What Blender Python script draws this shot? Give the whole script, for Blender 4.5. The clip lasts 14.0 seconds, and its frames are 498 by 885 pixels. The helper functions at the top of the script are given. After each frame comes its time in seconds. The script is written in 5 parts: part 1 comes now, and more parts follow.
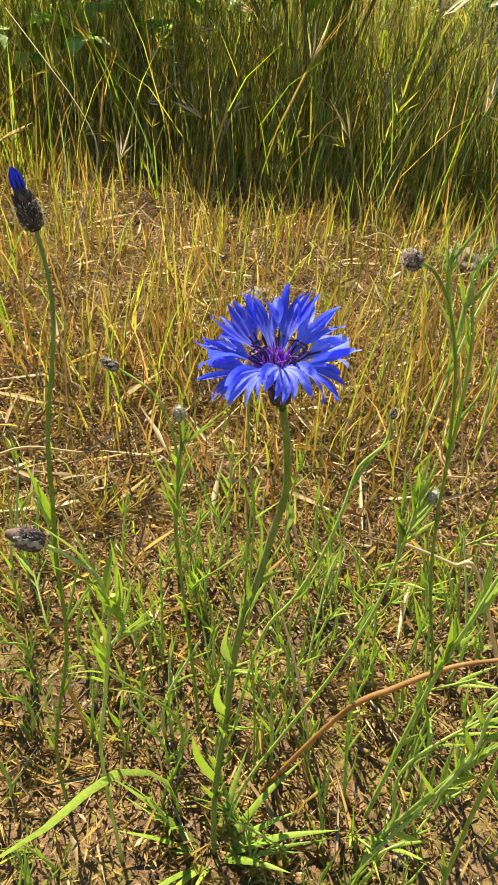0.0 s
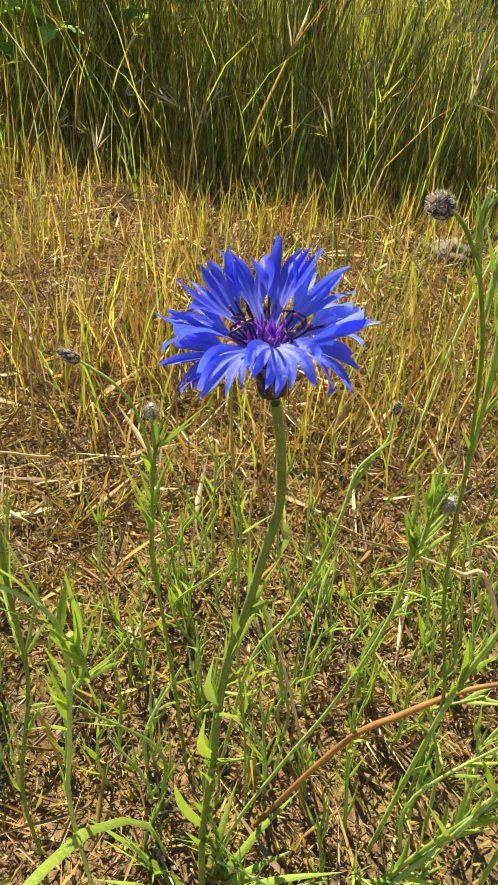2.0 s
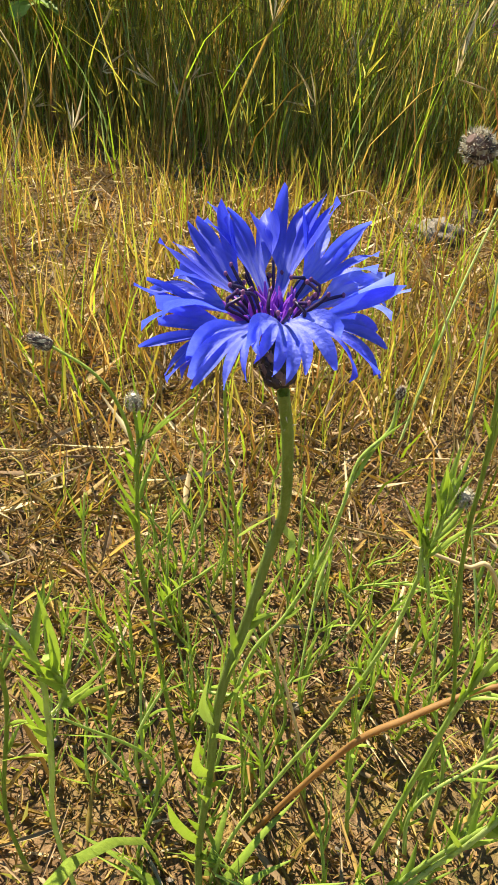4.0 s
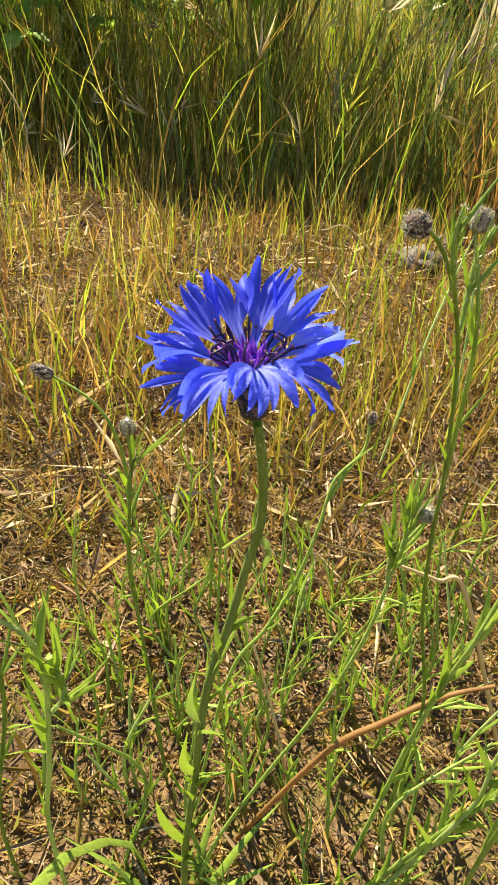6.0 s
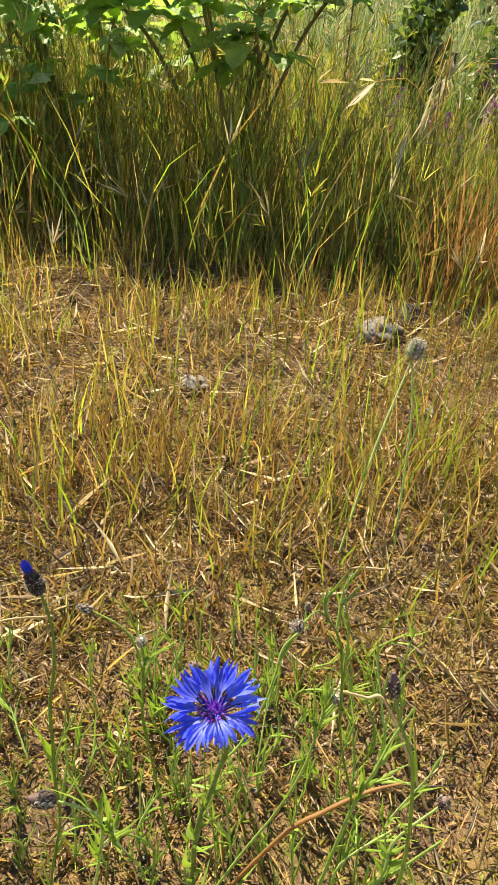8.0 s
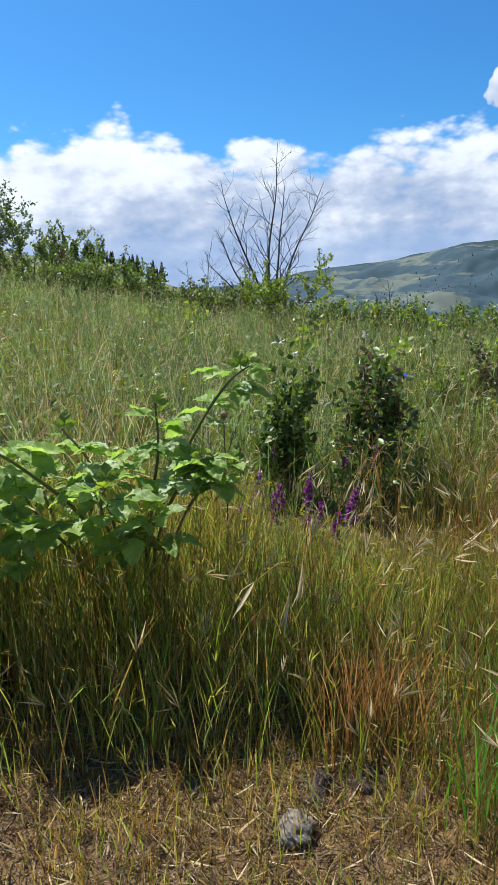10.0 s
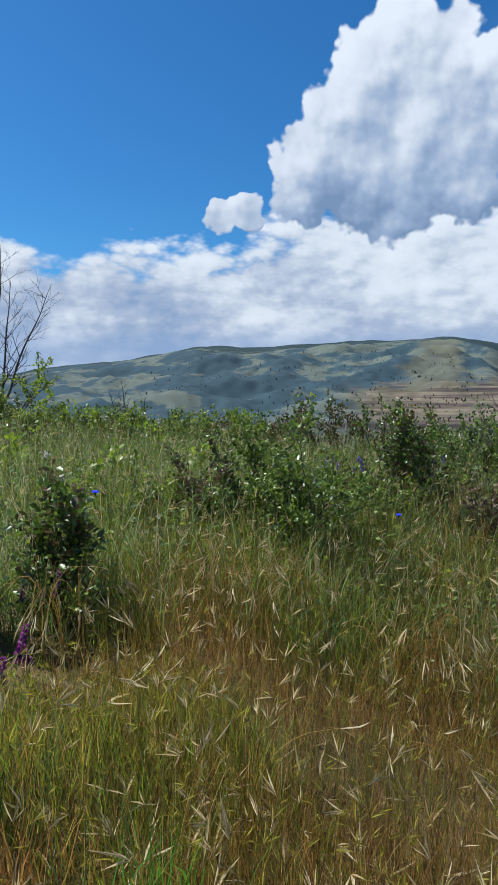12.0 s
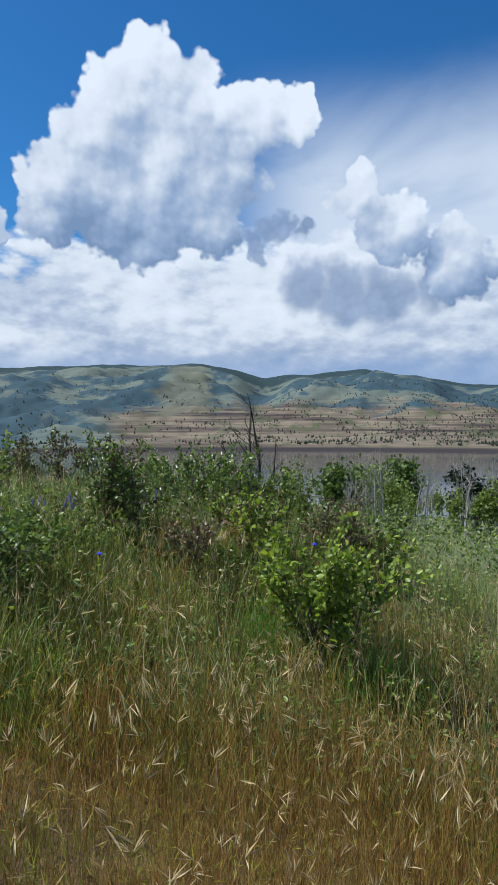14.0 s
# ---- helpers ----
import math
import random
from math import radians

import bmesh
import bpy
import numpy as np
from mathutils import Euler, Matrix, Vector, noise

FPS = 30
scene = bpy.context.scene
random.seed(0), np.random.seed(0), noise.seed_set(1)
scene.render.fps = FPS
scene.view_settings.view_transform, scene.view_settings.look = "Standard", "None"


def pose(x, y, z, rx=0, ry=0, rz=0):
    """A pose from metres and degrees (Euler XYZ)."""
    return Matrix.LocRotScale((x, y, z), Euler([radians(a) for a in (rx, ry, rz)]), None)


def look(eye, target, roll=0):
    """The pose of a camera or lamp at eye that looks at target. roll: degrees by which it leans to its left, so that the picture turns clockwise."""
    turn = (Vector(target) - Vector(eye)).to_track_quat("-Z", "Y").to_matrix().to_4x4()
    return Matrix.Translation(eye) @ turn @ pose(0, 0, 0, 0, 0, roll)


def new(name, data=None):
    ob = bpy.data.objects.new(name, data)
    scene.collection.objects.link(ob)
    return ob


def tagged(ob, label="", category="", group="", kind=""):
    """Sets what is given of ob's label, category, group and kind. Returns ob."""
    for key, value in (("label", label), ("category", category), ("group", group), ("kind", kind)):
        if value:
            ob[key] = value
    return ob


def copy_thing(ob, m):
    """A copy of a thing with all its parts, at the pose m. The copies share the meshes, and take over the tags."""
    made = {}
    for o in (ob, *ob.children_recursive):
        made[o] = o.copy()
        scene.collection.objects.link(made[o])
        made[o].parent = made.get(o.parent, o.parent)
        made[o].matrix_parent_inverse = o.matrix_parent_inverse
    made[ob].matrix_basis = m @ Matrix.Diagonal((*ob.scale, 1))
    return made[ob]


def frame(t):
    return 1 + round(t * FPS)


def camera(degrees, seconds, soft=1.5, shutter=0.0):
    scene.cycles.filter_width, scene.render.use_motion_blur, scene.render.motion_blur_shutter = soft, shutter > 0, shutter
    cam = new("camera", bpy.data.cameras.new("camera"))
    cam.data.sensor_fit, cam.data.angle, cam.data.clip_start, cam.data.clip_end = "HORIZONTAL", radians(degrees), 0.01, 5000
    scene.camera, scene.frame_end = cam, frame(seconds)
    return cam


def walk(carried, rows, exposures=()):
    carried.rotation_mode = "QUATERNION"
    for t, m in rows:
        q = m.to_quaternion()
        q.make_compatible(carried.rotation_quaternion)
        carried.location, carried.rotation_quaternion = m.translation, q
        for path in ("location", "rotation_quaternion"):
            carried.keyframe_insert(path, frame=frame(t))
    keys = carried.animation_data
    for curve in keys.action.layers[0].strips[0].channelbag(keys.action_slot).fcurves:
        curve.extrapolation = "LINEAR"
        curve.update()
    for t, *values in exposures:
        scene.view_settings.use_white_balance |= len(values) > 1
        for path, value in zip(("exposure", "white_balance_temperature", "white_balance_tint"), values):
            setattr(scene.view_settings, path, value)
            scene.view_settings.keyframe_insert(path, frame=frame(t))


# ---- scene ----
cam = camera(42.0, 14.0)
PATH = [
    (0.0, pose(0.1277, 0.3203, 0.2751, 55.00, -4.00, 14.00)),
    (0.5, pose(0.1254, 0.3242, 0.2728, 55.25, -4.16, 13.19)),
    (1.0, pose(0.1262, 0.3288, 0.2683, 55.55, -4.15, 12.85)),
    (1.5, pose(0.1266, 0.3343, 0.2659, 55.42, -3.91, 12.16)),
    (2.0, pose(0.1240, 0.3405, 0.2618, 54.96, -3.91, 12.40)),
    (2.5, pose(0.1231, 0.3456, 0.2579, 54.17, -3.34, 11.57)),
    (3.0, pose(0.1213, 0.3503, 0.2556, 53.89, -3.22, 11.49)),
    (3.2, pose(0.1203, 0.3524, 0.2545, 53.63, -3.48, 11.31)),
    (5.5, pose(0.1215, 0.3471, 0.2591, 55.19, -4.01, 10.08)),
    (6.0, pose(0.1226, 0.3416, 0.2629, 55.65, -4.48, 9.87)),
    (6.5, pose(0.1244, 0.3355, 0.2673, 55.61, -4.52, 9.76)),
    (7.0, pose(0.1281, 0.3218, 0.2778, 55.92, -4.48, 9.55)),
    (7.2, pose(0.1310, 0.3130, 0.2805, 55.83, -4.13, 9.52)),
    (9.3, pose(0.1131, 0.3338, 0.6481, 65.21, -2.40, 2.05)),
    (9.5, pose(0.1200, 0.3400, 0.6900, 69.69, -1.31, 1.29)),
    (10.0, pose(0.1310, 0.3590, 0.7667, 77.75, 0.86, -1.88)),
    (10.5, pose(0.1654, 0.3589, 0.8152, 82.71, 1.36, -5.39)),
    (11.0, pose(0.2351, 0.3861, 0.8291, 84.46, 1.12, -11.93)),
    (11.5, pose(0.2930, 0.3717, 0.8390, 84.95, 0.21, -19.45)),
    (12.0, pose(0.3389, 0.3567, 0.8456, 85.98, 0.20, -24.44)),
    (12.5, pose(0.3789, 0.3268, 0.8517, 88.08, 0.27, -29.77)),
    (13.0, pose(0.4232, 0.2974, 0.8552, 89.33, 0.91, -34.34)),
    (13.5, pose(0.4702, 0.2467, 0.8622, 89.57, 0.29, -39.87)),
    (14.0, pose(0.5641, 0.2018, 0.9193, 88.06, 0.00, -45.96)),
]
EXPOSURES = [(0, 1.58, 7450, 9), (7.2, 1.58, 7450, 9), (9.3, 1.33, 6300, 12), (10.5, 0.57, 5850, 12), (12.0, 0.5, 5800, 10), (14.0, 0.5, 5750, 10)]
walk(cam, PATH, EXPOSURES)

# ---- world, sun ----
SUN_AZ, SUN_EL = -42.0, 56.0          # degrees right of +y, degrees up


def aim(az, el, r=1.0):
    a, e = radians(az), radians(el)
    return Vector((math.sin(a) * math.cos(e), math.cos(a) * math.cos(e), math.sin(e))) * r


class Nodes:
    """Short-hand for node trees."""

    def __init__(self, tree):
        self.t = tree

    def n(self, kind, **inputs):
        node = self.t.nodes.new("ShaderNode" + kind)
        for k, v in inputs.items():
            self.set(node, k, v)
        return node

    def set(self, node, key, v):
        sock = node.inputs[int(key[1:])] if key[0] == "i" and key[1:].isdigit() else node.inputs[key.replace("_", " ")]
        if isinstance(v, bpy.types.NodeSocket):
            self.t.links.new(v, sock)
        else:
            sock.default_value = v

    def math(self, op, a, b=0.0, c=0.0, clamp=False):
        m = self.n("Math", i0=a, i1=b, i2=c)
        m.operation, m.use_clamp = op, clamp
        return m.outputs[0]

    def step(self, x, lo, hi):
        m = self.n("MapRange", Value=x, From_Min=lo, From_Max=hi, To_Min=0.0, To_Max=1.0)
        m.interpolation_type = "SMOOTHSTEP"
        return m.outputs[0]

    def mix(self, f, a, b):
        m = self.n("Mix")
        m.data_type = "RGBA"
        for i, v in ((0, f), (6, a), (7, b)):
            if isinstance(v, bpy.types.NodeSocket):
                self.t.links.new(v, m.inputs[i])
            else:
                m.inputs[i].default_value = v if i == 0 else (*v, 1.0)[:4]
        return m.outputs[2]

    def noise(self, vec, scale, detail=4.0, rough=0.55, dist=0.0):
        return self.n("TexNoise", Vector=vec, Scale=scale, Detail=detail, Roughness=rough, Distortion=dist).outputs[0]

    def ramp(self, f, stops):
        r = self.n("ValToRGB", Fac=f)
        el = r.color_ramp.elements
        while len(el) < len(stops):
            el.new(0.5)
        for e, (p, c) in zip(el, stops):
            e.position, e.color = p, (*c, 1.0)
        return r.outputs[0]

    def stretch(self, vec, s):
        m = self.n("Mapping", Vector=vec)
        m.inputs["Scale"].default_value = s
        return m.outputs[0]


# heaped clouds: azimuth, elevation, radius in degrees
TOWER = [(37.7, 28.2, 3.0), (39.6, 25.4, 4.0), (34.9, 25.8, 3.1), (45.6, 24.2, 3.3), (49.9, 24.7, 2.1), (32.6, 22.8, 3.2), (29.9, 19.7, 3.4), (28.9, 16.4, 2.5), (34.0, 18.4, 4.8),
         (38.5, 20.4, 5.2), (43.0, 20.8, 4.2), (37.2, 16.4, 3.7), (42.4, 16.8, 3.2), (22.2, 14.9, 1.5), (24.3, 15.6, 1.6), (55.2, 18.8, 2.3), (58.2, 16.2, 3.2), (63.5, 13.2, 3.4)]
SHADED = [(48.6, 16.2, 2.0), (50.9, 15.7, 1.5), (46.8, 14.8, 1.4)]
DIM = [(50.5, 11.2, 2.4), (54.0, 10.8, 2.8), (58.0, 10.4, 2.6), (62.0, 11.2, 2.4)]


def build_sky():
    w = bpy.data.worlds.new("sky")
    scene.world, w.use_nodes = w, True
    k = Nodes(w.node_tree)
    back = w.node_tree.nodes["Background"]
    sky = k.n("TexSky")
    sky.sky_type, sky.sun_disc = "NISHITA", False
    sky.sun_elevation, sky.sun_rotation = radians(SUN_EL), radians(SUN_AZ)
    sky.air_density, sky.dust_density, sky.ozone_density = 1.0, 0.5, 3.0
    way = k.n("TexCoord").outputs["Generated"]
    x, y, z = k.n("SeparateXYZ", Vector=way).outputs

    def vec(op, a, b):
        v = k.n("VectorMath", i0=a, i1=b)
        v.operation = op
        return v.outputs["Value" if op == "DOT_PRODUCT" else 0]

    def cells(p, scale, detail=2.0):
        """Rounded cauliflower bumps."""
        v = k.n("TexVoronoi", Vector=p)
        v.feature = "SMOOTH_F1"
        k.set(v, "Scale", scale), k.set(v, "Detail", detail), k.set(v, "Roughness", .55), k.set(v, "Smoothness", .35)
        return k.math("SUBTRACT", .56, v.outputs["Distance"])

    def heap(p, lobes):
        out = None
        for az, el, r in lobes:
            g = 2 / radians(r) ** 2
            v = k.math("MULTIPLY_ADD", vec("DOT_PRODUCT", p, aim(az, el)[:]), g, 1 - g)
            out = v if out is None else k.math("SMOOTH_MAX", out, v, .35)
        return out

    def mad(a, b, c):
        return k.math("MULTIPLY_ADD", a, b, c)

    blue = vec("MULTIPLY", k.n("HueSaturation", Hue=.5, Saturation=1.2, Value=1.08, Color=sky.outputs[0]).outputs[0], (.56, .98, 1.14))
    c = aim(39, 19)
    to_sun = (aim(SUN_AZ, SUN_EL) - c * c.dot(aim(SUN_AZ, SUN_EL))).normalized()
    n = k.n("TexNoise", Vector=way, Scale=16.0, Detail=3.0, Roughness=.55).outputs["Color"]
    warped = vec("ADD", way, vec("MULTIPLY", vec("SUBTRACT", n, (.5, .5, .5)), (.07, .07, .07)))
    unit = vec("NORMALIZE", warped, (0, 0, 0))
    toward = vec("NORMALIZE", vec("ADD", warped, (to_sun * .05)[:]), (0, 0, 0))
    bump = cells(way, 30)
    rise = k.math("SUBTRACT", bump, cells(vec("ADD", way, (to_sun * .012)[:]), 30))
    soft = k.noise(way, 6.0, 4, .5)
    side = k.step(mad(y, -.66, k.math("MULTIPLY", x, .75)), .0, .20)
    h0, h1 = heap(unit, TOWER), heap(toward, TOWER)
    d0 = k.math("ADD", mad(bump, .55, h0), .14)
    slope = k.math("MINIMUM", k.math("SUBTRACT", k.math("MINIMUM", h0, 1.2), k.math("MINIMUM", h1, 1.2)), .68)
    big = k.math("SUBTRACT", cells(way, 11, 1.0), cells(vec("ADD", way, (to_sun * .035)[:]), 11, 1.0))
    lit = mad(slope, .42, mad(big, .42, mad(rise, .17, mad(bump, .10, mad(side, .18, .43)))))
    lit = k.math("ADD", lit, mad(k.math("SUBTRACT", z, .33), 2.0, mad(soft, .30, -.15)), clamp=True)
    heaped = k.ramp(lit, [(.0, (2.5, 3.5, 5.1)), (.30, (4.3, 5.3, 6.8)), (.50, (6.2, 6.9, 7.8)), (.72, (8.4, 8.8, 9.2)), (1.0, (9.9, 10.2, 10.3))])
    # a long heaped bank above the hills and thin high veils
    low = k.stretch(way, (1, 1, 1.9))
    lowsun = vec("ADD", low, (to_sun * .022)[:])
    nb = k.noise(low, 5.5, 5, .5)
    vb = cells(low, 15, 3)
    fall = k.math("SUBTRACT", vb, cells(lowsun, 15, 3))
    b0 = mad(k.math("SUBTRACT", nb, .5), 2.6, mad(vb, .7, mad(z, -14.0, mad(k.step(mad(y, -.36, k.math("MULTIPLY", x, .93)), .0, .15), .8, 3.2))))
    bank = k.step(b0, -.28, .16)
    shade = k.math("ADD", mad(fall, .38, .57), mad(k.math("SUBTRACT", z, .15), 2.8, mad(k.math("SUBTRACT", nb, .5), 1.5, mad(soft, .6, -.3))), clamp=True)
    bankcol = k.ramp(shade, [(.08, (3.3, 4.4, 6.2)), (.40, (5.4, 6.1, 7.2)), (.72, (8.6, 9.0, 9.2)), (1.0, (9.6, 9.9, 10.0))])
    bankcol = k.mix(k.math("MULTIPLY", k.step(z, .115, .07), .6), bankcol, (3.6, 4.9, 7.0))
    veil = k.math("MULTIPLY", side, k.math("MULTIPLY", k.step(k.noise(k.stretch(way, (1, 1, 1.3)), 3.0, 5, .55, .6), .16, .46), k.math("SUBTRACT", 1.0, k.step(z, .33, .49))))
    col = k.mix(k.math("MULTIPLY", veil, .94), blue, (8.0, 8.6, 9.1))
    col = k.mix(bank, col, bankcol)
    grey = k.ramp(mad(bump, .4, mad(soft, .9, -.05)), [(.15, (2.0, 2.9, 4.5)), (.5, (3.2, 4.2, 5.9)), (.85, (5.0, 5.9, 7.2))])
    col = k.mix(k.math("MULTIPLY", k.step(mad(bump, .5, mad(soft, 1.6, k.math("SUBTRACT", heap(unit, DIM), .75))), -.5, .8), .8), col, grey)
    col = k.mix(k.step(d0, -.06, .22), col, heaped)
    col = k.mix(k.math("MULTIPLY", k.step(mad(bump, .9, heap(unit, SHADED)), -.1, .45), .85), col, grey)
    w.node_tree.links.new(col, back.inputs[0])
    back.inputs[1].default_value = 0.06


build_sky()
sun = new("sun", bpy.data.lights.new("sun", "SUN"))
sun.data.energy, sun.data.angle, sun.data.color = 5.0, radians(0.53), (1.0, 0.94, 0.83)
sun.matrix_world = look(aim(SUN_AZ, SUN_EL, 50), (0, 0, 0))


# ---- geometry helpers ----
class Geo:
    """Triangles gathered for one mesh."""

    def __init__(self):
        self.v, self.f, self.n = [], [], 0

    def add(self, v, f):
        v, f = np.asarray(v, float).reshape(-1, 3), np.asarray(f, int)
        if f.shape[1] == 4:
            f = np.concatenate([f[:, [0, 1, 2]], f[:, [0, 2, 3]]])
        self.v.append(v), self.f.append(f + self.n)
        self.n += len(v)
        return self

    def tube(self, pts, radii, sides=7, cap=True, ribs=0.0):
        p = np.asarray(pts, float)
        m = len(p)
        r = np.interp(np.linspace(0, 1, m), np.linspace(0, 1, len(np.atleast_1d(radii))), np.atleast_1d(radii))
        t = np.gradient(p, axis=0)
        t /= np.linalg.norm(t, axis=1)[:, None] + 1e-12
        a = np.cross(t, (0.31, 0.95, 0.07))
        a /= np.linalg.norm(a, axis=1)[:, None] + 1e-12
        b = np.cross(t, a)
        ang = np.arange(sides) / sides * 2 * np.pi
        rr = r[:, None] * (1 + ribs * np.where(np.arange(sides) % 2, 1, -1))[None]
        v = p[:, None] + rr[..., None] * (np.cos(ang)[None, :, None] * a[:, None] + np.sin(ang)[None, :, None] * b[:, None])
        i, j = np.meshgrid(np.arange(m - 1), np.arange(sides), indexing="ij")
        j2 = (j + 1) % sides
        q = np.stack([i * sides + j, i * sides + j2, (i + 1) * sides + j2, (i + 1) * sides + j], -1).reshape(-1, 4)
        self.add(v, q)
        if cap:
            k = np.arange(1, sides - 1)
            self.add(v[-1], np.stack([0 * k, k, k + 1], -1))
        return self

    def ball(self, centre, radii, rings=8, seg=12, axis=None, rough=0.0):
        u, w = np.meshgrid(np.linspace(0, np.pi, rings + 1), np.arange(seg) / seg * 2 * np.pi, indexing="ij")
        d = np.stack([np.sin(u) * np.cos(w), np.sin(u) * np.sin(w), np.cos(u)], -1).reshape(-1, 3)
        s = 1 + rough * np.array([noise.noise(Vector(c) * 2.1 + Vector(centre) * 37) for c in d])[:, None]
        v = d * np.asarray(radii) * s
        if axis is not None:
            v = v @ np.array(Vector(axis).to_track_quat("Z", "Y").to_matrix()).T
        i, j = np.meshgrid(np.arange(rings), np.arange(seg), indexing="ij")
        j2 = (j + 1) % seg
        return self.add(v + np.asarray(centre), np.stack([i * seg + j, (i + 1) * seg + j, (i + 1) * seg + j2, i * seg + j2], -1).reshape(-1, 4))

    def ribbon(self, pts, widths, across=(1, 0, 0), fold=0.25):
        """A narrow folded leaf along a path."""
        p = np.asarray(pts, float)
        m = len(p)
        w = np.interp(np.linspace(0, 1, m), np.linspace(0, 1, len(widths)), widths)
        t = np.gradient(p, axis=0)
        t /= np.linalg.norm(t, axis=1)[:, None] + 1e-12
        a = np.asarray(across, float)[None] - t * (t @ np.asarray(across, float))[:, None]
        a /= np.linalg.norm(a, axis=1)[:, None] + 1e-12
        up = np.cross(a, t)
        v = np.stack([p - a * w[:, None] / 2 + up * w[:, None] * fold, p, p + a * w[:, None] / 2 + up * w[:, None] * fold], 1)
        i = np.arange(m - 1)[:, None] * 3
        q = np.concatenate([i + [0, 1, 4, 3], i + [1, 2, 5, 4]])
        return self.add(v, q)

    def leaves(self, base, way, size, width=0.55, fold=0.2, turn=None, plain=False):
        """Many small pointed leaves: base N x 3, way N x 3, size N. plain: folded lozenges, for the smallest and farthest."""
        base, way = np.asarray(base), np.asarray(way, float)
        way = way / (np.linalg.norm(way, axis=1)[:, None] + 1e-9)
        n = len(base)
        ref = np.random.normal(size=(n, 3)) + np.array([0, 0, 0.6]) if turn is None else turn
        a = np.cross(way, ref)
        a /= np.linalg.norm(a, axis=1)[:, None] + 1e-9
        up = np.cross(a, way)
        L = np.asarray(size)[:, None]
        W = L * width / 2
        if plain:
            v = np.stack([base, base + way * L * .42 + a * W + up * W * fold, base + way * L - up * L * .1, base + way * L * .42 - a * W + up * W * fold], 1)
            i = np.arange(n)[:, None] * 4
            return self.add(v, np.concatenate([i + [0, 2, 1], i + [0, 3, 2]]))
        v = np.stack([base, base + way * L * .32 + a * W * .85 + up * W * fold, base + way * L * .36, base + way * L * .32 - a * W * .85 + up * W * fold,
                      base + way * L * .66 + a * W * .75 + up * W * fold * .3, base + way * L * .7 - up * W * fold, base + way * L * .66 - a * W * .75 + up * W * fold * .3,
                      base + way * L - up * L * .12], 1)
        i = np.arange(n)[:, None] * 8
        f = np.concatenate([i + t for t in ([0, 2, 1], [0, 3, 2], [1, 2, 5], [1, 5, 4], [2, 3, 6], [2, 6, 5], [4, 5, 7], [5, 6, 7])])
        return self.add(v, f)

    def mesh(self, name, material, smooth=True):
        v, f = np.concatenate(self.v), np.concatenate(self.f)
        me = bpy.data.meshes.new(name)
        me.vertices.add(len(v)), me.loops.add(f.size), me.polygons.add(len(f))
        me.vertices.foreach_set("co", v.astype(np.float32).ravel())
        me.loops.foreach_set("vertex_index", f.astype(np.int32).ravel())
        me.polygons.foreach_set("loop_start", np.arange(0, f.size, 3, dtype=np.int32))
        me.polygons.foreach_set("use_smooth", np.full(len(f), smooth))
        me.update(calc_edges=True)
        me.materials.append(material)
        return me


def part(name, geo, material, parent=None, label="", smooth=True):
    ob = new(name, geo.mesh(name, material, smooth) if isinstance(geo, Geo) else geo)
    if parent:
        ob.parent = parent
    return tagged(ob, label)


def thing(name, loc, label, category, group=""):
    ob = new(name)
    ob.empty_display_size = 0.05
    ob.location = loc
    return tagged(ob, label, category, group)


def curve(pts, n=24):
    """A smooth path through control points."""
    p = np.asarray(pts, float)
    p = np.concatenate([[2 * p[0] - p[1]], p, [2 * p[-1] - p[-2]]])
    s = np.linspace(0, len(p) - 3 - 1e-6, n)
    i = s.astype(int)
    u = (s - i)[:, None]
    a, b, c, d = p[i], p[i + 1], p[i + 2], p[i + 3]
    return 0.5 * (2 * b + (c - a) * u + (2 * a - 5 * b + 4 * c - d) * u ** 2 + (3 * b - a - 3 * c + d) * u ** 3)


# ---- materials ----
def plant_mat(name, colours, scale=60.0, rough=0.55, trans=0.3, bump=0.15, stretch=(1, 1, 1), spec=0.35):
    """Vegetation: tints that differ from piece to piece, blotches and grain, some light shining through."""
    m = bpy.data.materials.new(name)
    m.use_nodes = True
    k = Nodes(m.node_tree)
    bsdf, out = m.node_tree.nodes["Principled BSDF"], m.node_tree.nodes["Material Output"]
    pos = k.n("TexCoord").outputs["Object"]
    grain = k.noise(k.stretch(pos, stretch), scale, 5, 0.6)
    blot = k.noise(pos, scale * 0.13, 3, 0.5)
    isl = k.n("NewGeometry").outputs["Random Per Island"]
    rnd = k.n("ObjectInfo").outputs["Random"]
    f = k.math("FRACT", k.math("ADD", isl, rnd))
    f = k.math("ADD", k.math("MULTIPLY", f, 0.62), k.math("ADD", k.math("MULTIPLY", k.math("SUBTRACT", grain, 0.5), 0.7), k.math("MULTIPLY", k.math("SUBTRACT", blot, 0.31), 0.5)), clamp=True)
    n = len(colours)
    col = k.ramp(f, [(i / (n - 1), c) for i, c in enumerate(colours)])
    k.set(bsdf, "Base_Color", col), k.set(bsdf, "Roughness", rough), k.set(bsdf, "Specular_IOR_Level", spec)
    b = k.n("Bump", Strength=bump, Distance=0.002, Height=grain)
    k.set(bsdf, "Normal", b.outputs[0])
    if trans:
        tr = k.n("BsdfTranslucent", Color=k.mix(0.45, col, k.n("HueSaturation", Saturation=1.15, Value=1.5, Color=col).outputs[0]))
        mx = k.n("MixShader", i0=trans, i1=bsdf.outputs[0], i2=tr.outputs[0])
        m.node_tree.links.new(mx.outputs[0], out.inputs[0])
    return m


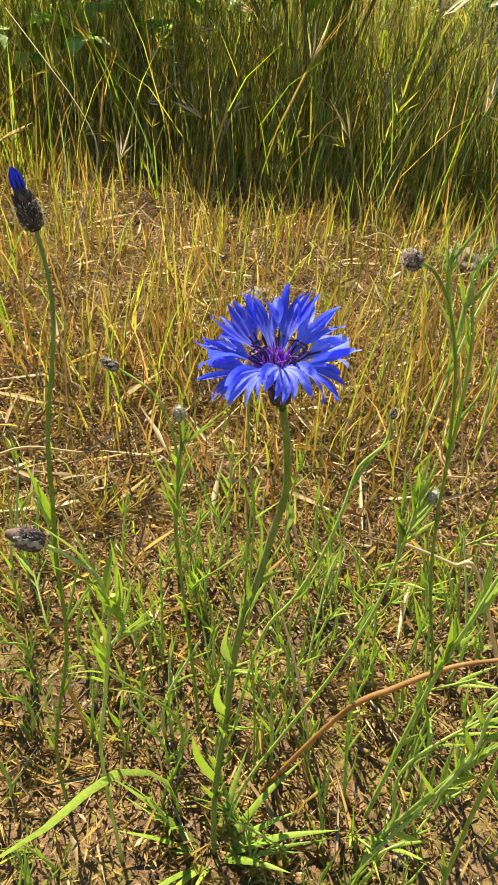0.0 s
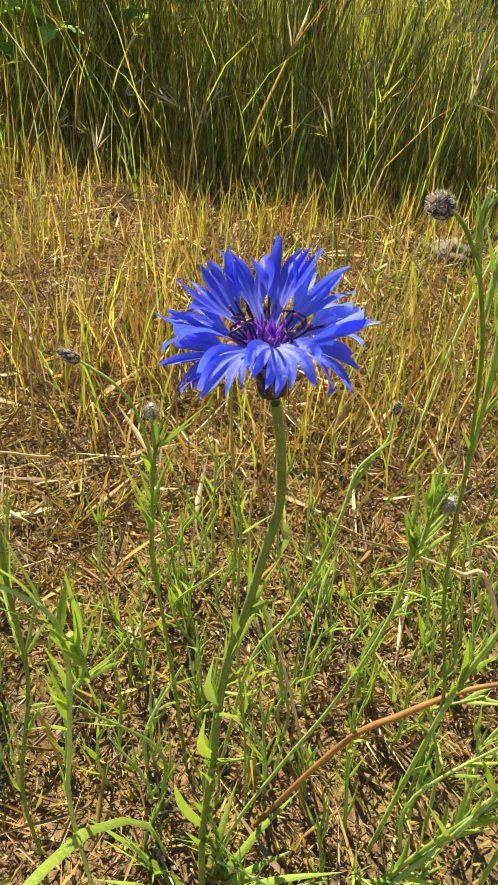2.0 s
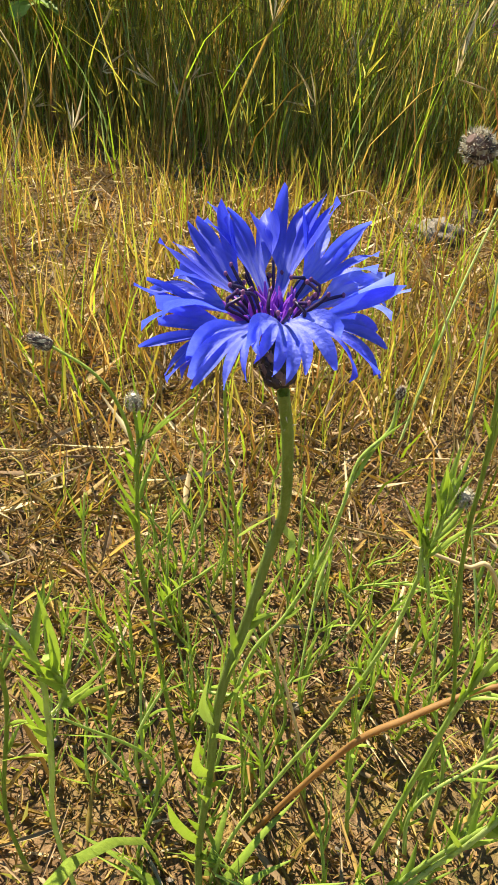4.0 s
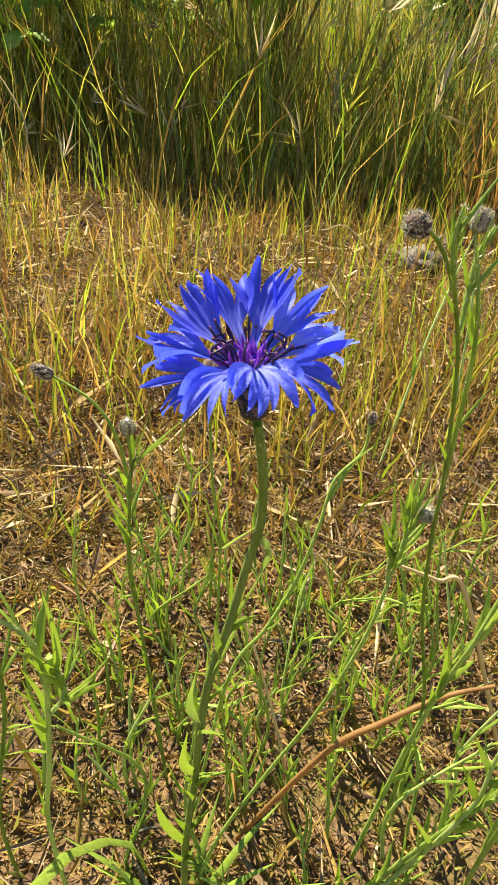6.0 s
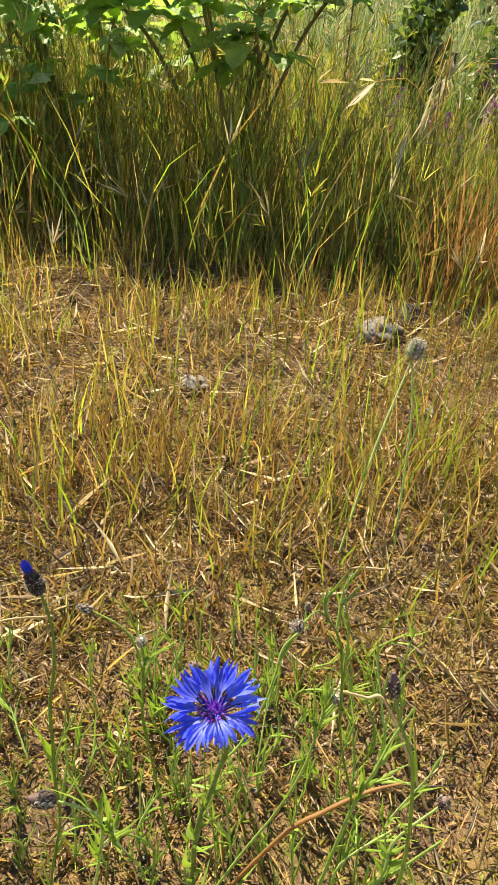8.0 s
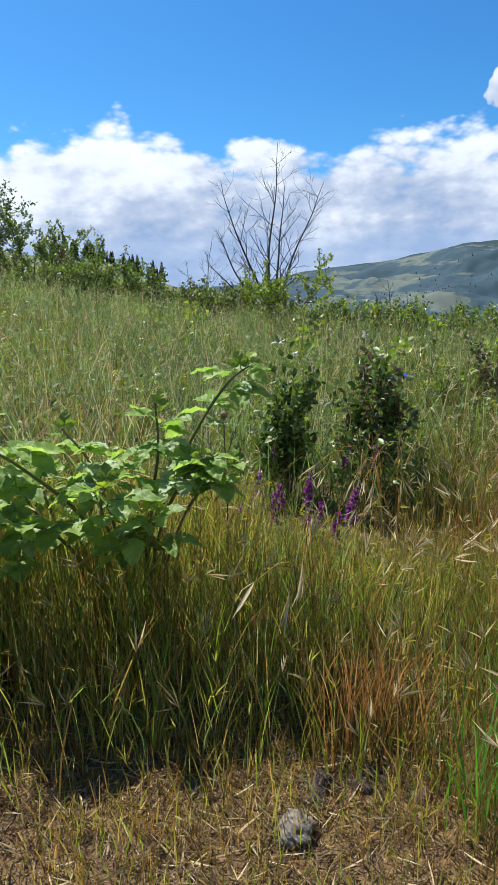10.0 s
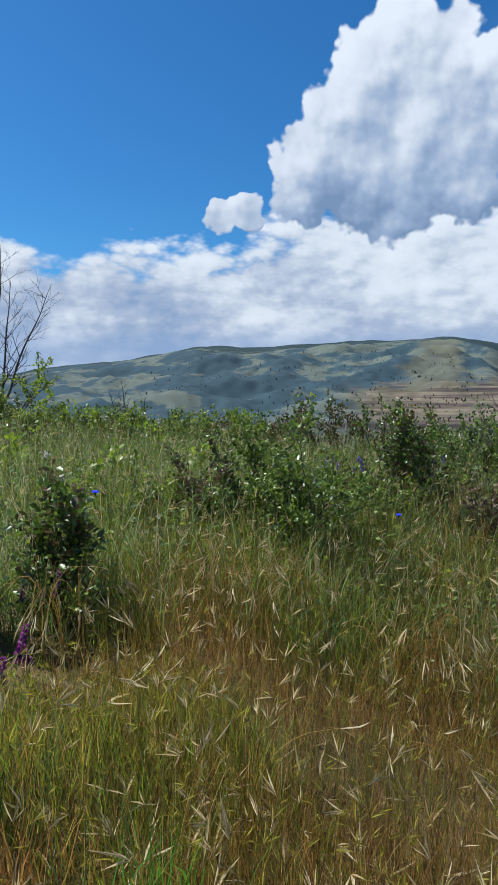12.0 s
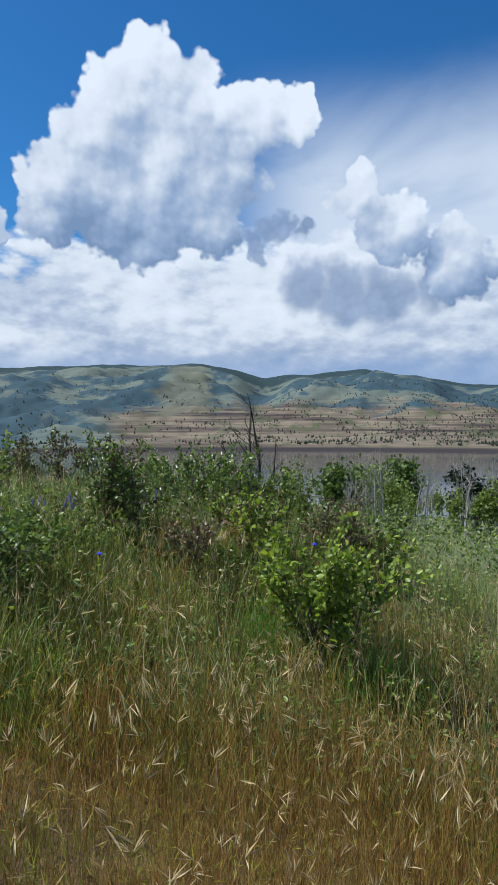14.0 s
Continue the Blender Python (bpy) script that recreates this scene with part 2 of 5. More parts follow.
def petal_mat():
    """Cornflower blue with fine lengthwise veins, paling towards the throat."""
    m = plant_mat("cornflower_petal", [(.07, .09, .62), (.11, .15, .82), (.18, .24, .92), (.36, .43, .96)], 900, .42, .5, .3, (1, 1, .06))
    k = Nodes(m.node_tree)
    bsdf = m.node_tree.nodes["Principled BSDF"]
    old = bsdf.inputs["Base Color"].links[0].from_socket
    pos = k.n("TexCoord").outputs["Object"]
    z = k.n("SeparateXYZ", Vector=pos).outputs[2]
    vein = k.noise(k.stretch(pos, (1, 1, .05)), 1700, 3, .6)
    pale = k.math("MULTIPLY", k.step(k.math("ADD", z, k.math("MULTIPLY", vein, .012)), .0185, .0100), k.step(vein, .36, .62))
    k.set(bsdf, "Base_Color", k.mix(k.math("MULTIPLY", pale, .75), old, (.62, .66, .95)))
    return m


M = {}
M["dry"] = plant_mat("dry_grass", [(.19, .105, .03), (.38, .245, .068), (.54, .385, .135), (.44, .33, .08)], 90, .6, .5)
M["rust"] = plant_mat("rust_grass", [(.13, .06, .025), (.27, .14, .05), (.40, .235, .08), (.38, .27, .09)], 90, .6, .45)
M["olive"] = plant_mat("olive_grass", [(.13, .105, .025), (.25, .22, .04), (.36, .34, .07), (.54, .48, .19)], 90, .55, .58)
M["green"] = plant_mat("green_grass", [(.11, .16, .022), (.18, .26, .03), (.26, .36, .05), (.38, .43, .09)], 90, .5, .58)
M["fresh"] = plant_mat("fresh_grass", [(.06, .17, .02), (.10, .26, .03), (.17, .34, .05)], 90, .5, .4)
M["meadow"] = plant_mat("meadow_grass", [(.07, .115, .035), (.145, .21, .065), (.25, .32, .12), (.42, .46, .28)], 12, .55, .5)
M["umber"] = plant_mat("brown_field_grass", [(.09, .052, .014), (.20, .125, .03), (.31, .215, .05), (.44, .33, .11)], 90, .6, .3)
M["moor"] = plant_mat("dark_olive_grass", [(.055, .055, .012), (.125, .12, .024), (.215, .20, .042), (.35, .31, .10)], 90, .55, .3)
M["straw"] = plant_mat("straw", [(.40, .30, .14), (.55, .45, .25), (.68, .60, .40)], 120, .6, .35)
M["litter"] = plant_mat("litter", [(.13, .082, .045), (.22, .145, .075), (.29, .205, .11), (.37, .29, .18), (.25, .19, .08)], 160, .8, .1)
M["moss"] = plant_mat("moss", [(.17, .092, .044), (.27, .157, .06), (.34, .23, .078), (.27, .25, .055)], 160, .85, .3)
M["stem"] = plant_mat("stem", [(.15, .22, .03), (.28, .38, .06), (.48, .56, .22)], 500, .5, .3, .4, (1, 1, .12))
M["flower_stem"] = plant_mat("flower_stem", [(.07, .10, .02), (.14, .21, .035), (.26, .34, .09)], 700, .5, .2, .5, (1, 1, .08))
M["pale"] = plant_mat("pale_stem", [(.24, .34, .06), (.36, .47, .11), (.52, .60, .27)], 500, .55, .3, .4, (1, 1, .12))
M["leaf_shoot"] = plant_mat("shoot_leaf", [(.15, .23, .03), (.25, .36, .05), (.36, .44, .09)], 350, .5, .35)
M["petal"] = petal_mat()
M["petal_tip"] = plant_mat("bud_petal", [(.02, .03, .35), (.03, .05, .7)], 300, .5, .2)
M["disc"] = plant_mat("disc_floret", [(.20, .04, .45), (.38, .09, .62), (.66, .26, .74)], 700, .45, .3)
M["style"] = plant_mat("dark_style", [(.012, .008, .03), (.03, .012, .07), (.10, .03, .12)], 900, .4, .05)
M["stigma"] = plant_mat("pink_stigma", [(.10, .03, .12), (.34, .12, .26)], 900, .5, .2)
M["bract"] = plant_mat("dark_bract", [(.012, .010, .008), (.03, .022, .018), (.06, .05, .035)], 1500, .55, .05)
M["fringe"] = plant_mat("bract_fringe", [(.22, .20, .13), (.42, .38, .28), (.66, .62, .52)], 900, .7, .2)
M["budbrown"] = plant_mat("dry_bud", [(.05, .03, .025), (.15, .09, .07), (.30, .22, .17)], 600, .7, .1)
M["bramble"] = plant_mat("bramble_leaf", [(.15, .25, .045), (.24, .36, .07), (.33, .45, .10), (.50, .58, .12)], 55, .5, .55, .3)
M["bramble_pale"] = plant_mat("bramble_leaf_pale", [(.24, .33, .12), (.33, .43, .18), (.44, .52, .26), (.52, .58, .30)], 55, .45, .45, .3)
M["cane"] = plant_mat("bramble_cane", [(.06, .08, .02), (.13, .13, .04), (.20, .12, .07)], 60, .6, .0)
# lightest shrub tints are raised to imitate bright highlights on the leaves
M["rose"] = plant_mat("shrub_leaf", [(.03, .055, .012), (.08, .13, .025), (.18, .26, .045), (.38, .45, .14)], 40, .36, .3, spec=.5)
M["rosered"] = plant_mat("shrub_leaf_red", [(.05, .05, .022), (.10, .085, .04), (.17, .095, .055), (.13, .15, .05)], 40, .45, .22)
M["lime"] = plant_mat("lime_leaf", [(.11, .17, .025), (.23, .31, .04), (.39, .43, .06)], 30, .42, .42)
M["thicket"] = plant_mat("thicket_leaf", [(.06, .09, .02), (.13, .185, .034), (.22, .28, .055), (.36, .39, .11)], 18, .45, .35)
M["sage"] = plant_mat("sage_leaf", [(.10, .15, .07), (.18, .24, .12), (.27, .33, .18)], 8, .5, .35)
M["twig"] = plant_mat("twig", [(.05, .04, .03), (.10, .08, .06), (.17, .14, .11)], 80, .8, 0)
M["deadwood"] = plant_mat("deadwood", [(.028, .025, .022), (.06, .052, .046), (.11, .10, .09)], 12, .85, 0, .4, (1, 1, .2))
M["greywood"] = plant_mat("grey_wood", [(.16, .15, .13), (.27, .25, .22), (.36, .34, .31)], 6, .85, 0)
M["vetch"] = plant_mat("vetch_flower", [(.12, .02, .13), (.24, .04, .21), (.38, .11, .33)], 300, .5, .35)
M["lupine"] = plant_mat("lupine_flower", [(.08, .05, .26), (.16, .11, .40), (.28, .20, .48)], 300, .5, .35)
M["white_flower"] = plant_mat("white_flower", [(.45, .43, .4), (.62, .6, .55), (.72, .7, .66)], 200, .6, .3)
M["conifer"] = plant_mat("conifer", [(.008, .016, .008), (.018, .03, .014), (.035, .05, .022)], 3, .7, .05)
M["bank_leaf"] = plant_mat("bank_tree_leaf", [(.05, .085, .02), (.09, .14, .028), (.15, .20, .04)], 2, .5, .3)
M["farwood"] = plant_mat("far_trees", [(.02, .03, .016), (.035, .045, .022), (.06, .065, .03)], .05, .8, 0)


def stone_mat(name, a, b, scale):
    m = bpy.data.materials.new(name)
    m.use_nodes = True
    k = Nodes(m.node_tree)
    bsdf = m.node_tree.nodes["Principled BSDF"]
    pos = k.n("TexCoord").outputs["Object"]
    g = k.noise(pos, scale, 8, 0.65)
    k.set(bsdf, "Base_Color", k.mix(k.step(g, .35, .65), a, b)), k.set(bsdf, "Roughness", 0.9)
    k.set(bsdf, "Normal", k.n("Bump", Strength=.7, Distance=.004, Height=g).outputs[0])
    return m


M["stone"] = stone_mat("stone", (.07, .06, .045), (.21, .18, .14), 90)

# ---- the land ----
CX, CY = 0.3, 0.3
AZ = [-180, -90, -40, -20, -10, -3, 5, 15, 30, 45, 55, 67, 90, 135, 180]
CREST_R = [8, 10, 12, 11, 10, 9.5, 9, 8, 7, 6, 5.5, 5, 5, 6, 8]
CREST_Z = [-.2, .9, 1.5, 1.05, .75, .5, .38, .25, .2, .12, -.1, -.45, -.8, -.6, -.2]
FAR_R = [14, 26, 60, 120, 350, 1690, 1740, 1760, 2050, 2700, 3300, 4100, 4900]


def sstep(x):
    x = np.clip(x, 0, 1)
    return x * x * (3 - 2 * x)


def wobble(x, y, s, seed):
    """Cheap smooth waves for uneven ground."""
    r = np.random.RandomState(seed)
    h = np.zeros_like(x)
    for i in range(7):
        a, p, k = r.uniform(0, 6.28), r.uniform(0, 6.28), r.uniform(.6, 1.9) / s
        h += np.sin((x * np.cos(a) + y * np.sin(a)) * k * 6.28 + p + 1.3 * np.sin((y * np.cos(a) - x * np.sin(a)) * k * 3.1 + 2 * p)) / 7
    return h


SKY_AZ = [-180, -40, -3, 3, 7, 14, 20, 25, 33, 42, 45, 47.3, 50, 56, 60, 65, 68, 75, 90, 130, 180]
SKY_EL = [2.5, 3, 1.0, 1.6, 2.45, 3.25, 4.45, 4.35, 4.75, 4.95, 4.4, 3.75, 4.05, 4.4, 3.8, 3.0, 2.95, 3.4, 3.2, 3, 2.5]
FAR_Z = {  # heights at FAR_R as far as the near shore, by azimuth
    -180: (-1, -2, -3, -3, 5, 30), -90: (1.2, 3, 8, 18, 40, 60), -40: (1.8, 3.4, 9, 17, 38, 50), -20: (1.3, 2.2, 5.5, 10, 25, 30), -10: (.9, 1.4, 3.8, 7.5, 15, -40),
    -3: (.55, .9, 1.5, 2.5, -20, -86), 5: (.2, .1, -3, -10, -76, -86), 15: (-.4, -1.4, -8, -25, -80, -86), 30: (-.9, -2.2, -11, -30, -80, -86), 45: (-1.2, -2.6, -12, -30, -80, -86),
    55: (-1.9, -4.2, -9.5, -16, -80, -86), 67: (-2.6, -5.4, -10, -16, -80, -86), 90: (-3, -6, -12, -18, -80, -86), 135: (-2, -4, -6, -10, -40, -86), 180: (-1, -2, -3, -3, 5, 30)}


def land(x, y):
    """Height of the ground."""
    x, y = np.asarray(x, float), np.asarray(y, float)
    r, az = np.hypot(x - CX, y - CY), np.degrees(np.arctan2(x - CX, y - CY))
    rc, cz = np.interp(az, AZ, CREST_R), np.interp(az, AZ, CREST_Z)
    h = cz * sstep((r - .8) / (rc - .8))
    h = h - .36 * np.exp(-((r - 2.6) / 1.5) ** 2) * sstep((az - 15) / 35) * sstep((150 - az) / 30) * sstep((r - .4) / .9)
    h = h + .012 * wobble(x, y, .35, 1) * sstep(r / .8) + .007 * wobble(x, y, .11, 2) + .05 * wobble(x, y, 2.4, 3) * sstep((r - 1.2) / 3)
    cols = [np.interp(az, list(FAR_Z), [v[i] for v in FAR_Z.values()]) for i in range(6)]
    top = 4100 * np.tan(np.radians(np.interp(az, SKY_AZ, SKY_EL)))
    rid = 1 + .26 * wobble(x, y, 1300, 5) + .18 * wobble(x, y, 420, 6)
    low = wobble(x, y, 900, 8)
    cols += [-80 + 0 * az, -62 + 3 * low, -48 + 8 * low, (.26 + .10 * low) * top * rid, (.62 + .12 * low) * top * rid, top, .55 * top]
    far = cz.copy()
    rr = [rc] + [np.full_like(r, v) for v in FAR_R]
    zz = [cz] + cols
    for i in range(len(rr) - 1):
        u = np.clip((r - rr[i]) / (rr[i + 1] - rr[i]), 0, 1)
        far = np.where(r >= rr[i], zz[i] + (zz[i + 1] - zz[i]) * (u if i > 4 else u), far)
    rough = sstep((r - 1750) / 400) * (42 * wobble(x, y, 380, 11) + 12 * wobble(x, y, 120, 12)) * (1 - .75 * sstep((r - 3300) / 500))
    far = far - sstep((az - 44) / 3) * sstep((50.5 - az) / 3) * sstep((r - 2300) / 700) * sstep((4000 - r) / 300) * 70
    return np.where(r > rc, far + rough + .08 * wobble(x, y, 3.1, 9) * sstep((r - rc) / 3) * sstep((80 - r) / 40), h)


def ground_mat():
    m = bpy.data.materials.new("ground")
    m.use_nodes = True
    k = Nodes(m.node_tree)
    bsdf = m.node_tree.nodes["Principled BSDF"]
    pos = k.n("TexCoord").outputs["Object"]
    pos_xyz = k.n("SeparateXYZ", Vector=pos).outputs
    z = pos_xyz[2]
    dist = k.n("VectorMath", i0=pos)
    dist.operation = "LENGTH"
    d = dist.outputs["Value"]
    fine = k.noise(pos, 190, 6, .65)
    mid = k.noise(pos, 22, 5, .6)
    soil = k.ramp(fine, [(.3, (.055, .035, .022)), (.45, (.12, .075, .04)), (.58, (.19, .12, .06)), (.72, (.27, .19, .10))])
    soil = k.mix(k.math("MULTIPLY", k.step(mid, .48, .66), .7), soil, (.20, .16, .04))
    soil = k.mix(k.math("MULTIPLY", k.step(k.noise(pos, 8.0, 4, .6), .5, .64), .5), soil, (.055, .038, .025))
    turf = k.mix(k.noise(pos, 4, 6, .65), (.035, .036, .013), (.11, .095, .034))
    col = k.mix(k.step(d, 1.6, 4.5), soil, turf)
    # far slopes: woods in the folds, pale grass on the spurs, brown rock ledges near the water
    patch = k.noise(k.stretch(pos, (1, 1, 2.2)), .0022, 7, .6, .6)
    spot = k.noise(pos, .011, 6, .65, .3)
    # blue distance haze is painted into the grass and wood tints, and the crest's
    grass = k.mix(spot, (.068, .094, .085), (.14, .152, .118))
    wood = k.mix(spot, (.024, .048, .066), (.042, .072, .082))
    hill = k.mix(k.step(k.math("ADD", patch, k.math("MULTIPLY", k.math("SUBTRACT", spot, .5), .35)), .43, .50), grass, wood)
    ledge = k.noise(k.stretch(pos, (.0016, .0016, .085)), 1.0, 5, .6)
    bench = k.ramp(ledge, [(.36, (.035, .028, .028)), (.46, (.10, .078, .06)), (.56, (.17, .14, .098)), (.66, (.11, .088, .068))])
    bench = k.mix(k.step(spot, .5, .66), bench, (.075, .085, .045))
    right = k.step(k.math("MULTIPLY_ADD", pos_xyz[0], .00084, k.math("MULTIPLY", pos_xyz[1], -.00054)), -.05, .12)
    hill = k.mix(k.math("MULTIPLY", right, k.math("SUBTRACT", 1.0, k.step(k.math("ADD", z, k.math("MULTIPLY", k.math("SUBTRACT", patch, .5), 260)), 30, 80))), hill, bench)
    hill = k.mix(k.step(z, -74, -66), (.035, .03, .03), hill)
    across = k.math("MULTIPLY_ADD", pos_xyz[0], .759, k.math("MULTIPLY_ADD", pos_xyz[1], -.651, k.math("MULTIPLY", k.math("SUBTRACT", patch, .5), 420)))
    spur = k.math("MULTIPLY", k.math("MULTIPLY", k.step(across, -130, -60), k.step(across, 120, 70)), k.math("MULTIPLY", k.step(d, 2250, 2600), k.step(d, 4050, 3900)))
    hill = k.mix(k.math("MULTIPLY", spur, .6), hill, k.mix(spot, (.115, .115, .07), (.165, .155, .10)))
    crest = k.math("MULTIPLY", k.step(k.math("ADD", d, k.math("MULTIPLY", spot, 900)), 4150, 4350), 1.0)
    hill = k.mix(crest, hill, (.022, .04, .042))
    bankcol = k.mix(k.noise(pos, .08, 6, .6), (.06, .085, .03), (.13, .14, .06))
    col = k.mix(k.step(d, 10, 40), col, bankcol)
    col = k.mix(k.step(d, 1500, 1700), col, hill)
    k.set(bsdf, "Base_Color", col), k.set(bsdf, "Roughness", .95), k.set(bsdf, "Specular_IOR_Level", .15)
    k.set(bsdf, "Normal", k.n("Bump", Strength=.8, Distance=.006, Height=k.math("ADD", fine, mid)).outputs[0])
    return m


def build_ground():
    az = np.radians(np.concatenate([np.arange(-180, -100, 4.0), np.arange(-100, -30, 1.0), np.arange(-30, 80, .3), np.arange(80, 180, 3.0)]))
    r = np.concatenate([[0.0], np.geomspace(.06, 12, 120), np.geomspace(12.6, 1650, 50), np.linspace(1690, 4900, 120)])
    A, R = np.meshgrid(az, r, indexing="ij")
    x, y = CX + R * np.sin(A), CY + R * np.cos(A)
    n, m = A.shape
    i, j = np.meshgrid(np.arange(n), np.arange(m - 1), indexing="ij")
    i2 = (i + 1) % n
    q = np.stack([i * m + j, i * m + j + 1, i2 * m + j + 1, i2 * m + j], -1).reshape(-1, 4)
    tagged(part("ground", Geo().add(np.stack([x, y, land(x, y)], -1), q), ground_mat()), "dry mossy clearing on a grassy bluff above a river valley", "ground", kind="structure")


build_ground()


def build_river():
    m = bpy.data.materials.new("river_water")
    m.use_nodes = True
    k = Nodes(m.node_tree)
    bsdf = m.node_tree.nodes["Principled BSDF"]
    pos = k.n("TexCoord").outputs["Object"]
    k.set(bsdf, "Base_Color", (.035, .033, .038, 1)), k.set(bsdf, "Roughness", .1)
    wave = k.noise(k.stretch(pos, (.02, .05, 1)), 1.0, 6, .65)
    k.set(bsdf, "Normal", k.n("Bump", Strength=.06, Distance=1.0, Height=wave).outputs[0])
    az, r = np.meshgrid(np.radians(np.linspace(-8, 130, 90)), np.linspace(320, 1800, 30), indexing="ij")
    n, w = az.shape
    i, j = np.meshgrid(np.arange(n - 1), np.arange(w - 1), indexing="ij")
    q = np.stack([i * w + j, i * w + j + 1, (i + 1) * w + j + 1, (i + 1) * w + j], -1).reshape(-1, 4)
    tagged(part("water", Geo().add(np.stack([CX + r * np.sin(az), CY + r * np.cos(az), 0 * r - 78], -1), q), m), "wide grey river below the hills", "river", kind="structure")


build_river()


def build_far_trees():
    rs = np.random.RandomState(4)
    n = 11000
    az, r = 72 - 58 * rs.rand(n) ** 1.5, 1765 + 1500 * rs.rand(n) ** 1.5
    x, y = CX + r * np.sin(np.radians(az)), CY + r * np.cos(np.radians(az))
    keep = (wobble(x, y, 330, 21) + .7 * wobble(x, y, 120, 22) + .5 * rs.normal(size=n) * .6) > .34 - .013 * (az - 40)
    x, y = x[keep], y[keep]
    z = land(x, y)
    h, w = rs.uniform(3, 9, len(x)), rs.uniform(1.4, 3.6, len(x))
    a = np.arange(5) / 5 * 2 * np.pi
    ring = np.stack([np.cos(a), np.sin(a)], -1)
    low = np.concatenate([np.stack([x, y, z], -1)[:, None, :2] + ring[None] * w[:, None, None], np.repeat((z + h * .12)[:, None, None], 5, 1)], -1)
    tip = np.stack([x + rs.normal(size=len(x)) * .4, y, z + h], -1)[:, None]
    foot = np.stack([x, y, z - 2], -1)[:, None]
    v = np.concatenate([low, tip, foot], 1)
    i = np.arange(len(x))[:, None] * 7
    f = np.concatenate([i + [j, (j + 1) % 5, 5] for j in range(5)] + [i + [(j + 1) % 5, j, 6] for j in range(5)])
    tagged(part("far_trees", Geo().add(v, f), M["farwood"], smooth=False), "scattered dark pines on the far river slopes", "trees", kind="stuff")


build_far_trees()



# ---- cornflowers in the clearing ----
def floret_mesh(seed, droop, length=.0195, lobes=6, fan=42):
    """Ray floret along +z: a narrow throat that opens into a trumpet of pointed lobes and bends over by droop degrees."""
    rs = random.Random(seed)
    throat, cols, rows, notch = length * .36, 6, 16, .34
    bow = radians(droop) / (length * .72)
    v, q, at = [], [], {}
    for k in range(lobes):
        mid = 2 * (k + .5) / lobes - 1
        tall = (length - throat) * (1 - .20 * mid ** 2) * rs.uniform(.84, 1.08)
        sway, curl, lift = rs.gauss(0, 7.0), rs.uniform(-.3, .6), rs.gauss(0, .0009)
        grid = []
        for i in range(rows):
            u = (i / (rows - 1) - .27) / .73
            for j in range(cols + 1):
                e = j / cols * 2 - 1
                f = mid + e / lobes
                if u < 0:
                    t = 1 + u / .37
                    x, z, y = f * length * (.035 + .03 * t * t), throat * t, .0011 * f * f * (1 - .2 * t)
                else:
                    over = max(0.0, (u - notch) / (1 - notch))
                    w = (1 - over ** 1.7) * (1 + .22 * math.sin(math.pi * over))
                    th = radians(fan * (mid + e * w / lobes) + sway * over)
                    even = (length - throat) * (1 - .20 * f * f) * .96
                    rho = u * (even + (tall - even) * min(1, over * 2))
                    x = f * length * .065 * (1 - u) + rho * math.sin(th)
                    z = throat + rho * math.cos(th)
                    y = .0009 * f * f * (1 - u) + .0050 * f * f * u + u * (.0010 * abs(e) * w - .0004 + lift * over) - curl * .006 * over ** 2
                past = max(0.0, z - length * .28)
                g = bow * past
                if abs(bow) > 1e-3 and past:
                    z0, y0 = length * .28 + math.sin(g) / bow, -(1 - math.cos(g)) / bow
                else:
                    z0, y0 = z, 0.0
                p = (x, y0 + y * math.cos(g), z0 + y * math.sin(g))
                key = tuple(round(c, 6) for c in p)
                if key not in at:
                    at[key] = len(v)
                    v.append(p)
                grid.append(at[key])
        m = cols + 1
        q += [(grid[i * m + j], grid[i * m + j + 1], grid[(i + 1) * m + j + 1], grid[(i + 1) * m + j]) for i in range(rows - 1) for j in range(cols)]
    return Geo().add(v, q).mesh("floret", M["petal"])


def bract_mesh(name, length, width, material):
    """One overlapping scale with a toothed tip."""
    v, q = [], []
    prof = [.55, .95, 1.0, .8, .45, .05]
    for i, w in enumerate(prof):
        u = i / (len(prof) - 1)
        for s in (-1, 0, 1):
            jag = .18 * (1 if i % 2 else -1) if i > 2 and s else 0
            v.append((s * width / 2 * (w + jag), -.0005 * math.sin(u * 3) - (.0 if s else .0004), u * length))
    for i in range(len(prof) - 1):
        q += [(i * 3, i * 3 + 1, i * 3 + 4, i * 3 + 3), (i * 3 + 1, i * 3 + 2, i * 3 + 5, i * 3 + 4)]
    return Geo().add(v, q).mesh(name, material)


BRACT = {k: bract_mesh("bract", .0036, .0021, M[k]) for k in ("bract", "fringe", "budbrown", "pale")}


